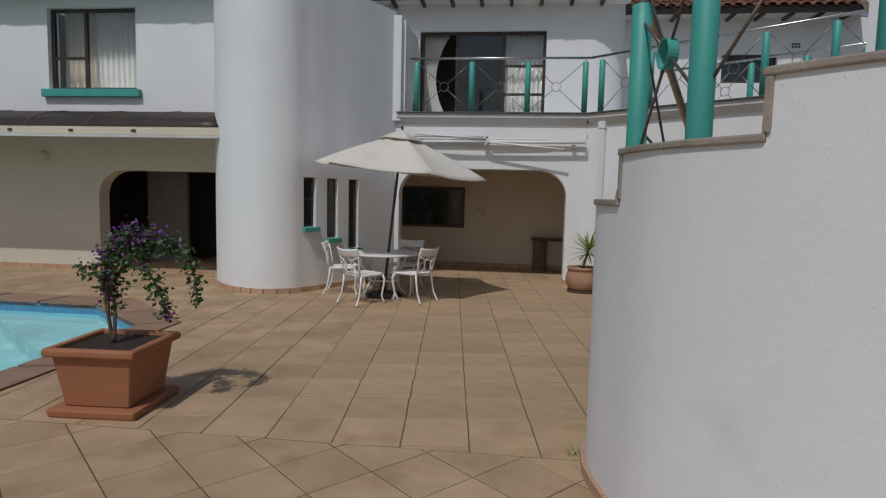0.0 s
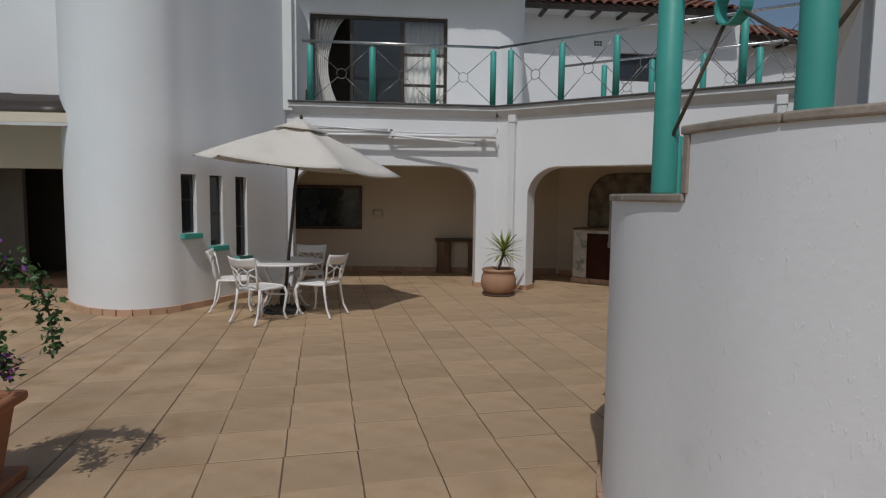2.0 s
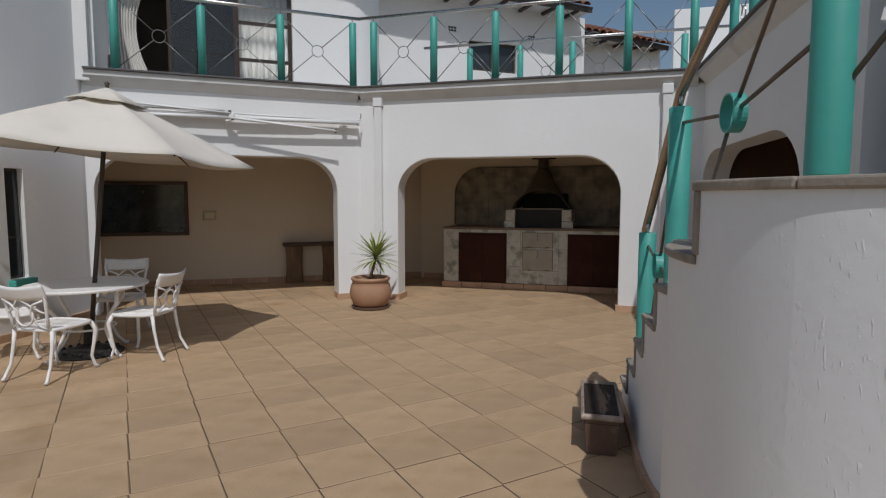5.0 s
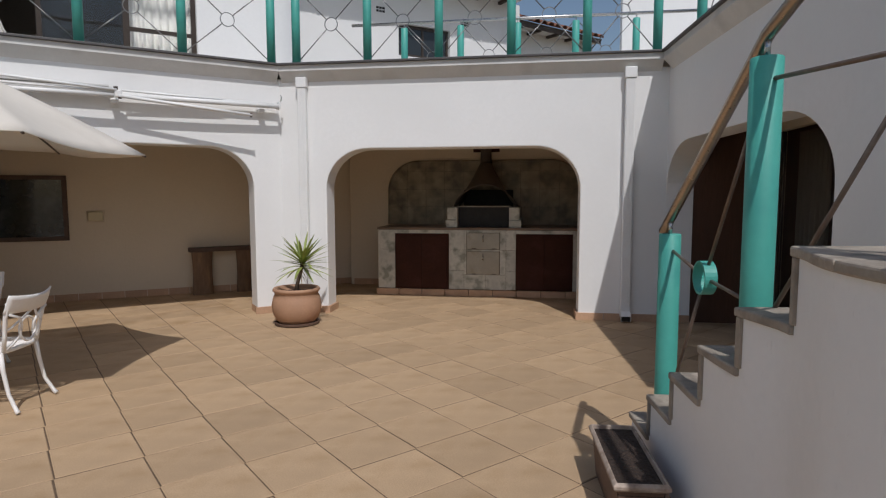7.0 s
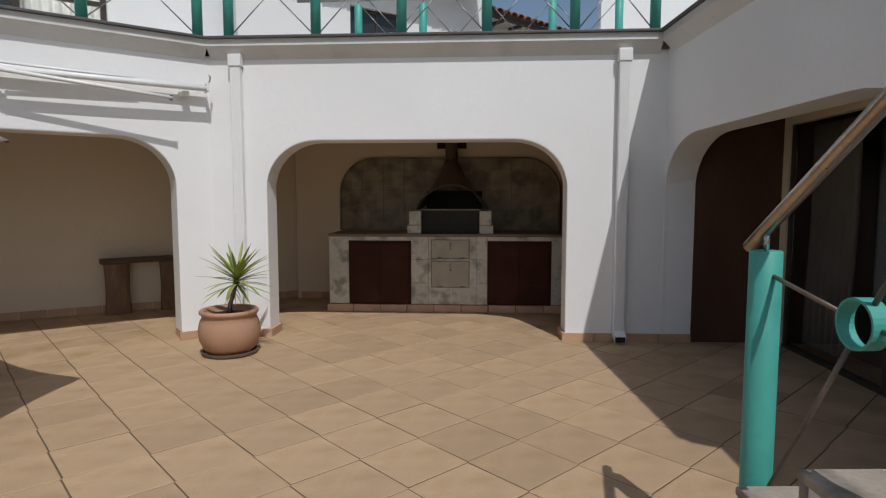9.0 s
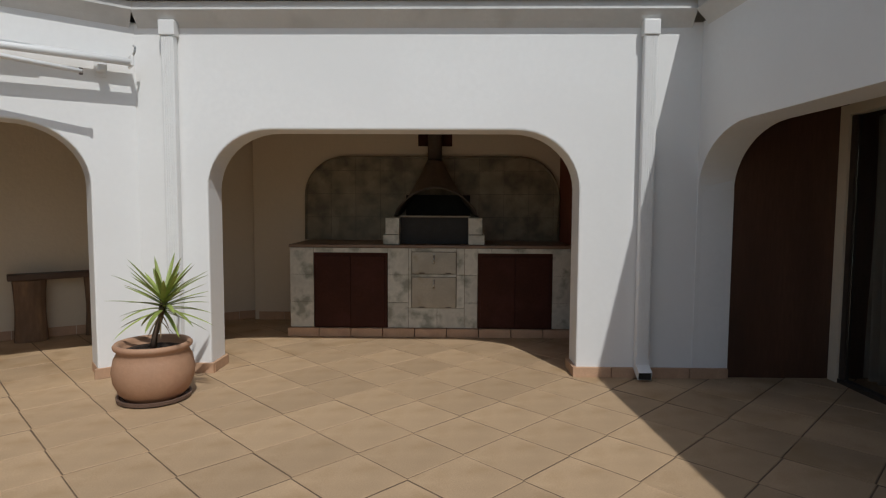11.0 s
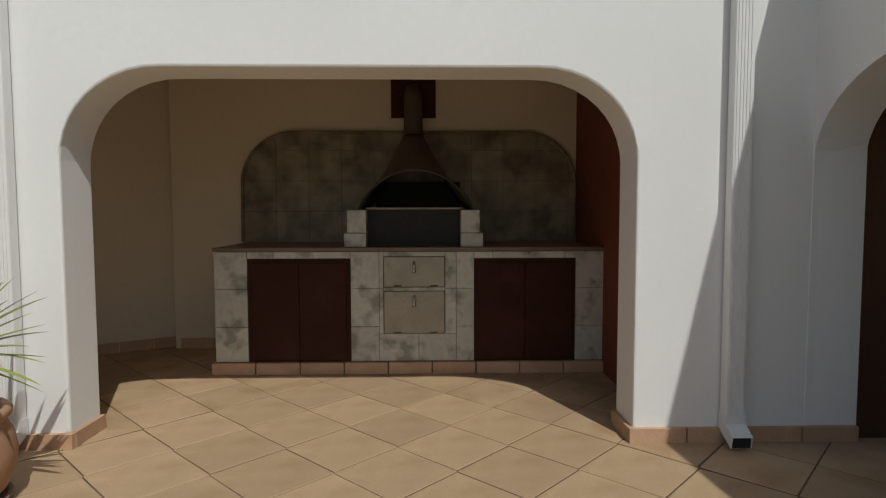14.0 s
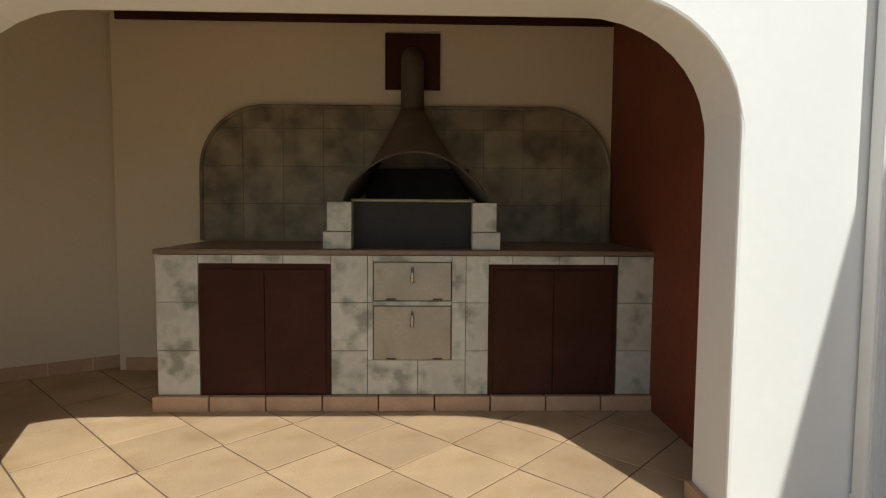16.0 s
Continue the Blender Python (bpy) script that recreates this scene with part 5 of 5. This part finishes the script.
def rim_frame(w, inner, z0, z1, d=None, inner_d=None):
    d, inner_d = d or w, inner_d or inner
    bm = bmesh.new()
    loops = []
    for a, b, z in ((w - 0.012, d - 0.012, z0), (w, d, z0 + 0.012), (w, d, z1 - 0.012), (w - 0.014, d - 0.014, z1), (inner, inner_d, z1 - 0.003), (inner - 0.006, inner_d - 0.006, z0)):
        loops.append([bm.verts.new((sx * a, sy * b, z)) for sx, sy in ((-1, -1), (1, -1), (1, 1), (-1, 1))])
    for p, q in zip(loops, loops[1:] + loops[:1]):
        for i in range(4):
            bm.faces.new((p[i], p[(i + 1) % 4], q[(i + 1) % 4], q[i]))
    bmesh.ops.recalc_face_normals(bm, faces=bm.faces)
    return bm


part("saucer", tapered(0.285, 0.295, 0.0, 0.055), TERRA, planter, "square clay saucer", bevel=0.012)
part("body", tapered(0.215, 0.262, 0.057, 0.40), TERRA, planter, bevel=0.010)
part("rim", rim_frame(0.302, 0.25, 0.395, 0.455), TERRA, planter, "rolled planter rim", bevel=0.008)
part("soil", box(-0.256, 0.256, -0.256, 0.256, 0.40, 0.425), SOIL, planter)

pot = thing("round_pot", Matrix.Translation((2.03, 9.80, 0)) @ Matrix.Diagonal((1.04, 1.04, 1.0, 1)), "round pale terracotta pot on a saucer by the wall", "pot")
part("saucer", lathe([(0.0, 0.0), (0.225, 0.0), (0.25, 0.012), (0.252, 0.035), (0.235, 0.036), (0.225, 0.018), (0.0, 0.016)], 40), WORN_TERRA, pot, "dark glazed saucer", smooth=False)
part("body", lathe([(0.0, 0.02), (0.19, 0.02), (0.235, 0.07), (0.268, 0.15), (0.278, 0.23), (0.262, 0.32), (0.238, 0.37), (0.246, 0.385), (0.262, 0.40), (0.264, 0.42), (0.25, 0.436), (0.226, 0.43), (0.222, 0.40), (0.21, 0.37), (0.0, 0.36)], 48), PINK_TERRA, pot, smooth=True)
part("soil", lathe([(0.0, 0.362), (0.213, 0.362), (0.20, 0.378), (0.0, 0.384)], 32), SOIL, pot)

trough = thing("trough_planter", frame_of((2.195, 4.92), (0.58, 0.81)), "worn rectangular clay trough with bare soil beside the stair", "planter")
part("body", tapered(0.300, 0.328, 0.0, 0.238, d0=0.088, d1=0.106), WORN_TERRA, trough, bevel=0.008)
part("rim", rim_frame(0.347, 0.326, 0.225, 0.265, 0.123, 0.104), TROUGH_RIM, trough, "chipped pale rim", bevel=0.005)
part("soil", box(-0.324, 0.324, -0.102, 0.102, 0.2, 0.244), SOIL, trough)


# ---- plants ----
def blade(bm, root, way, length, width, droop, side=None):
    """A long tapering leaf that bends down towards its tip, folded along its middle."""
    way = way.normalized()
    side = side or way.cross(Vector((0, 0, 1))).normalized()
    rows = []
    p, d = root.copy(), way.copy()
    n = 7
    for i in range(n + 1):
        t = i / n
        w = width * (0.55 + 1.2 * t) * (1 - t) ** 0.8 if t > 0.15 else width * 0.62
        up = side.cross(d).normalized()
        rows.append((bm.verts.new(p - side * w), bm.verts.new(p + up * -w * 0.35), bm.verts.new(p + side * w)))
        p = p + d * (length / n)
        d = (d + Vector((0, 0, -droop / n))).normalized()
    for a, b in zip(rows, rows[1:]):
        bm.faces.new((a[0], a[1], b[1], b[0])), bm.faces.new((a[1], a[2], b[2], b[1]))


yucca = thing("yucca_plant", Matrix.Translation((2.03, 9.80, 0.38)), "spiky green yucca growing in the round pot", "plant")
part("stem", tube([(0.0, 0.0, 0.0), (0.01, -0.01, 0.10), (0.05, -0.02, 0.23), (0.075, -0.03, 0.38)], [0.026, 0.021, 0.020, 0.024], 10), BARK, yucca, smooth=True)
rng = random.Random(4)
for i in range(46):
    a = i * 2.399 + rng.uniform(-0.2, 0.2)
    up = -0.35 + 1.75 * (i / 45) + rng.uniform(-0.12, 0.12)
    bm = bmesh.new()
    blade(bm, Vector((0.075, -0.03, 0.28 + 0.10 * i / 45)), Vector((math.cos(a), math.sin(a), up)), rng.uniform(0.33, 0.44), rng.uniform(0.021, 0.029), rng.uniform(0.25, 0.8) * (1.2 - 0.9 * i / 45))
    part("leaf", bm, LEAF, yucca, smooth=True)
for i in range(9):
    a = i * 0.75 + rng.uniform(-0.3, 0.3)
    bm = bmesh.new()
    blade(bm, Vector((0.05, -0.02, 0.20 + 0.01 * i)), Vector((math.cos(a), math.sin(a), -0.9)), rng.uniform(0.14, 0.24), 0.009, 0.9)
    part("dry_leaf", bm, DRY, yucca, "withered hanging leaf")

bougain = thing("bougainvillea", Matrix.Translation((-2.08, 3.42, 0.458)) @ Matrix.Scale(1.06, 4), "straggling bougainvillea with purple bracts in the terracotta planter", "plant")
rng = random.Random(11)
BRANCHES = [
    [(-0.04, 0.02, 0.0), (-0.06, 0.0, 0.22), (-0.06, 0.02, 0.42), (0.0, 0.03, 0.62), (0.14, 0.04, 0.76), (0.32, 0.05, 0.74), (0.48, 0.05, 0.66), (0.55, 0.05, 0.50), (0.56, 0.06, 0.32)],
    [(-0.06, 0.02, 0.30), (0.0, 0.0, 0.52), (0.12, -0.03, 0.62), (0.26, -0.05, 0.54), (0.36, -0.06, 0.40), (0.43, -0.06, 0.22)],
    [(-0.07, 0.01, 0.22), (-0.10, 0.03, 0.45), (-0.06, 0.04, 0.64), (0.02, 0.05, 0.76), (0.12, 0.05, 0.80)],
    [(-0.02, 0.0, 0.02), (-0.03, 0.03, 0.2), (-0.05, 0.06, 0.42), (0.06, 0.08, 0.60), (0.22, 0.10, 0.68), (0.40, 0.10, 0.66)],
    [(-0.05, 0.0, 0.35), (-0.11, -0.02, 0.48), (-0.17, -0.03, 0.54), (-0.23, -0.03, 0.52)],
]
leaf_bm, bract_bm = bmesh.new(), bmesh.new()


def leaf_at(bm, p, size, rng):
    d = Vector((rng.uniform(-1, 1), rng.uniform(-1, 1), rng.uniform(-0.9, 0.5))).normalized()
    s = d.cross(Vector((rng.uniform(-1, 1), rng.uniform(-1, 1), rng.uniform(-1, 1)))).normalized()
    n = d.cross(s)
    v = [bm.verts.new(p + q) for q in (Vector(), d * size * 0.5 + s * size * 0.32 + n * size * 0.08, d * size + n * size * -0.05, d * size * 0.5 - s * size * 0.32 + n * size * 0.08, d * size * 0.5)]
    bm.faces.new((v[0], v[1], v[4])), bm.faces.new((v[1], v[2], v[4])), bm.faces.new((v[2], v[3], v[4])), bm.faces.new((v[3], v[0], v[4]))


for b, pts in enumerate(BRANCHES):
    line = smooth_line(pts, 6)
    k = len(line)
    part("branch", tube(line, [0.012 * (1 - 0.8 * i / k) + 0.0015 for i in range(k)], 6), BARK, bougain, smooth=True)
    for i, p in enumerate(line):
        share = i / k
        if share * (1.0 if b else 1.0) < 0.22 and b != 4:
            continue
        for q in range(15 if b < 4 else 6):
            r = 0.020 + 0.016 * math.sin(math.pi * share)
            off = Vector((rng.gauss(0, r), rng.gauss(0, r), rng.gauss(0, r * 0.9)))
            leaf_at(leaf_bm, p + off, rng.uniform(0.026, 0.050), rng)
for centre, count, spread in (((0.04, 0.02, 0.74), 60, 0.045), ((0.15, 0.0, 0.79), 60, 0.045), ((0.27, 0.04, 0.76), 46, 0.04), ((-0.09, -0.01, 0.62), 40, 0.035), ((-0.09, 0.0, 0.36), 30, 0.03),
                              ((0.25, -0.06, 0.56), 20, 0.02), ((0.42, -0.07, 0.26), 26, 0.028), ((-0.06, 0.0, 0.50), 20, 0.03), ((0.42, 0.05, 0.70), 10, 0.025)):
    for q in range(count):
        leaf_at(bract_bm, Vector(centre) + Vector([rng.gauss(0, spread) for _ in range(3)]), rng.uniform(0.022, 0.036), rng)
foliage = part("foliage", leaf_bm, BUSH, bougain, "small dark green leaves")
foliage["kind"] = "stuff"
bracts = part("blossom", bract_bm, FLOWER, bougain, "clusters of purple bracts")
bracts["kind"] = "stuff"

# small stones on the balcony floor by the window
boxy = thing("speaker_box", Matrix.Translation((-1.12, 10.82, SLAB_TOP + 0.03)), "small dark box on the balcony floor", "box")
part("cabinet", tapered(0.06, 0.05, 0.0, 0.22), DARK_POLE, boxy, bevel=0.008)
part("grille", box(-0.04, 0.04, -0.062, -0.058, 0.03, 0.18), BLACK_IRON, boxy)

# weeds in the joint at the foot of the stair
weeds = thing("weeds", Matrix.Translation((1.24, 3.08, 0)), "small green weeds in the joint by the stair foot", "weeds")
rng = random.Random(8)
for i in range(22):
    bm = bmesh.new()
    a = rng.uniform(0, 6.28)
    blade(bm, Vector((rng.gauss(0, 0.035), rng.gauss(0, 0.07), 0.0)), Vector((math.cos(a), math.sin(a), rng.uniform(0.6, 1.8))), rng.uniform(0.05, 0.12), 0.004, 0.9)
    part("blade", bm, LEAF, weeds)

# ---- the pool ----
pool = thing("pool", label="swimming pool with pale blue water and brown clay coping", category="pool", kind="structure")
bm = bmesh.new()
ring_hi = [bm.verts.new((x, y, -0.012)) for x, y in POOL_EDGE]
ring_mid = [bm.verts.new((x, y, -0.22)) for x, y in POOL_EDGE]
for i in range(len(POOL_EDGE)):
    j = (i + 1) % len(POOL_EDGE)
    bm.faces.new((ring_hi[i], ring_hi[j], ring_mid[j], ring_mid[i]))
part("mosaic_band", bm, MOSAIC, pool, "blue mosaic waterline band")
bm = bmesh.new()
a = [bm.verts.new((x, y, -0.22)) for x, y in POOL_EDGE]
b = [bm.verts.new((x, y, -1.3)) for x, y in POOL_EDGE]
for i in range(len(POOL_EDGE)):
    j = (i + 1) % len(POOL_EDGE)
    bm.faces.new((a[i], a[j], b[j], b[i]))
bm.faces.new(b)
part("basin", bm, POOL, pool, "pale blue plastered basin")
part("steps", prism([(-3.55, 5.3), (-3.55, 5.84), (-4.84, 6.86), (-6.4, 6.88), (-5.5, 6.1), (-4.4, 5.3)], -1.3, -0.55), POOL, pool)
bm = bmesh.new()
bm.faces.new([bm.verts.new((x, y, -0.13)) for x, y in POOL_EDGE])
surface = part("water", bm, WATER, pool, "clear rippled water")
surface.visible_shadow = False


def coping_run(i, size):
    (x0, y0), (x1, y1) = POOL_EDGE[i], POOL_EDGE[i + 1]
    (u0, v0), (u1, v1) = COPING_EDGE[i], COPING_EDGE[i + 1]
    k = max(1, round(math.hypot(x1 - x0, y1 - y0) / size))
    for j in range(k):
        t0, t1 = j / k + 0.003, (j + 1) / k - 0.003
        lerp = lambda p, q, t: p + (q - p) * t
        quad = [(lerp(x0, x1, t0), lerp(y0, y1, t0)), (lerp(x0, x1, t1), lerp(y0, y1, t1)), (lerp(u0, u1, t1), lerp(v0, v1, t1)), (lerp(u0, u1, t0), lerp(v0, v1, t0))]
        part("coping_stone", prism(quad, -0.06, 0.012), COPING, pool)


for i in range(3):
    coping_run(i, 0.9)

# ---- pavers ----
AX, AY = 0.445, 0.452
# the joints run slightly out of square
A1, A2 = radians(5.75), radians(8.0)
SKEW = Matrix(((math.cos(A1), math.sin(A1)), (-math.sin(A2), math.cos(A2)))).inverted()
CORNER = SKEW @ Vector((-0.016, -0.15))
GRID = Matrix(((SKEW[0][0], SKEW[0][1], 0, CORNER.x), (SKEW[1][0], SKEW[1][1], 0, CORNER.y), (0, 0, 1, 0), (0, 0, 0, 1)))
LINE_Y = 3.03
GAP = 0.0040


def paver_mesh(w, d):
    bm = bmesh.new()
    c = 0.004
    lo = [bm.verts.new((x, y, -0.012)) for x, y in ((0, 0), (w, 0), (w, d), (0, d))]
    mid = [bm.verts.new((x, y, -0.003)) for x, y in ((0, 0), (w, 0), (w, d), (0, d))]
    hi = [bm.verts.new((x, y, 0.0)) for x, y in ((c, c), (w - c, c), (w - c, d - c), (c, d - c))]
    bm.faces.new(hi)
    for p, q in ((lo, mid), (mid, hi)):
        for i in range(4):
            bm.faces.new((p[i], p[(i + 1) % 4], q[(i + 1) % 4], q[i]))
    return bm


first_paver = None
rest = bmesh.new()
court = [(-3.14, LINE_Y), (8.6, LINE_Y), (8.6, 13.2), (-3.14, 13.2)]
side_court = [(-4.65, 7.40), (-3.145, 6.10), (-3.145, 13.2), (-4.65, 13.2)]
left_court = [(-12.5, 7.44), (-4.655, 7.44), (-4.655, 13.2), (-12.5, 13.2)]
near_court = [(-3.14, -5.8), (8.6, -5.8), (8.6, LINE_Y - 0.012), (-3.14, LINE_Y - 0.012)]


def add_piece(poly, z):
    """A cut paver, joined to the rest."""
    if len(poly) < 3:
        return
    cx, cy = sum(p[0] for p in poly) / len(poly), sum(p[1] for p in poly) / len(poly)
    lo = [rest.verts.new((x, y, -0.0095)) for x, y in poly]
    mid = [rest.verts.new((x, y, z - 0.003)) for x, y in poly]
    hi = [rest.verts.new((cx + (x - cx) * 0.985, cy + (y - cy) * 0.985, z)) for x, y in poly]
    rest.faces.new(hi)
    k = len(poly)
    for a, b in ((lo, mid), (mid, hi)):
        for i in range(k):
            rest.faces.new((a[i], a[(i + 1) % k], b[(i + 1) % k], b[i]))


rng = random.Random(3)
for i in range(-28, 24):
    for j in range(3, 34):
        x0, y0 = i * AX, j * AY
        corners = [(x0 + GAP, y0 + GAP), (x0 + AX - GAP, y0 + GAP), (x0 + AX - GAP, y0 + AY - GAP), (x0 + GAP, y0 + AY - GAP)]
        quad = [tuple((GRID @ Vector((*c, 0))).xy) for c in corners]
        cx, cy = sum(p[0] for p in quad) / 4, sum(p[1] for p in quad) / 4
        tip = rng.uniform(-0.0016, 0.0016)
        if -0.9 < cx < 4.9 and 3.6 < cy < 10.4 and all(LINE_Y < p[1] for p in quad):
            m = GRID @ Matrix.Translation((x0 + GAP, y0 + GAP, tip)) @ Matrix.Rotation(rng.uniform(-0.003, 0.003), 4, "X") @ Matrix.Rotation(rng.uniform(-0.003, 0.003), 4, "Z")
            if first_paver is None:
                first_paver = part("paver", paver_mesh(AX - 2 * GAP, AY - 2 * GAP), PAVER, floor)
                first_paver.matrix_local = m
            else:
                again("paver", first_paver.data, floor, m)
            continue
        for area in (court, side_court, left_court):
            piece = clip(quad, area)
            if len(piece) > 2:
                add_piece(piece, tip)
DIAG = Matrix.Translation((0.309, 2.985, 0)) @ Matrix.Rotation(radians(47.5), 4, "Z")
for i in range(-22, 22):
    for j in range(-22, 22):
        x0, y0 = i * 0.415, j * 0.415
        corners = [(x0 + GAP, y0 + GAP), (x0 + 0.415 - GAP, y0 + GAP), (x0 + 0.415 - GAP, y0 + 0.415 - GAP), (x0 + GAP, y0 + 0.415 - GAP)]
        quad = [tuple((DIAG @ Vector((*c, 0))).xy) for c in corners]
        piece = clip(quad, near_court)
        if len(piece) > 2:
            add_piece(piece, rng.uniform(-0.0016, 0.0016))
bmesh.ops.recalc_face_normals(rest, faces=rest.faces)
pavers = part("pavers", rest, PAVER, floor, "sand-coloured pavers further out")
pavers["kind"] = "stuff"
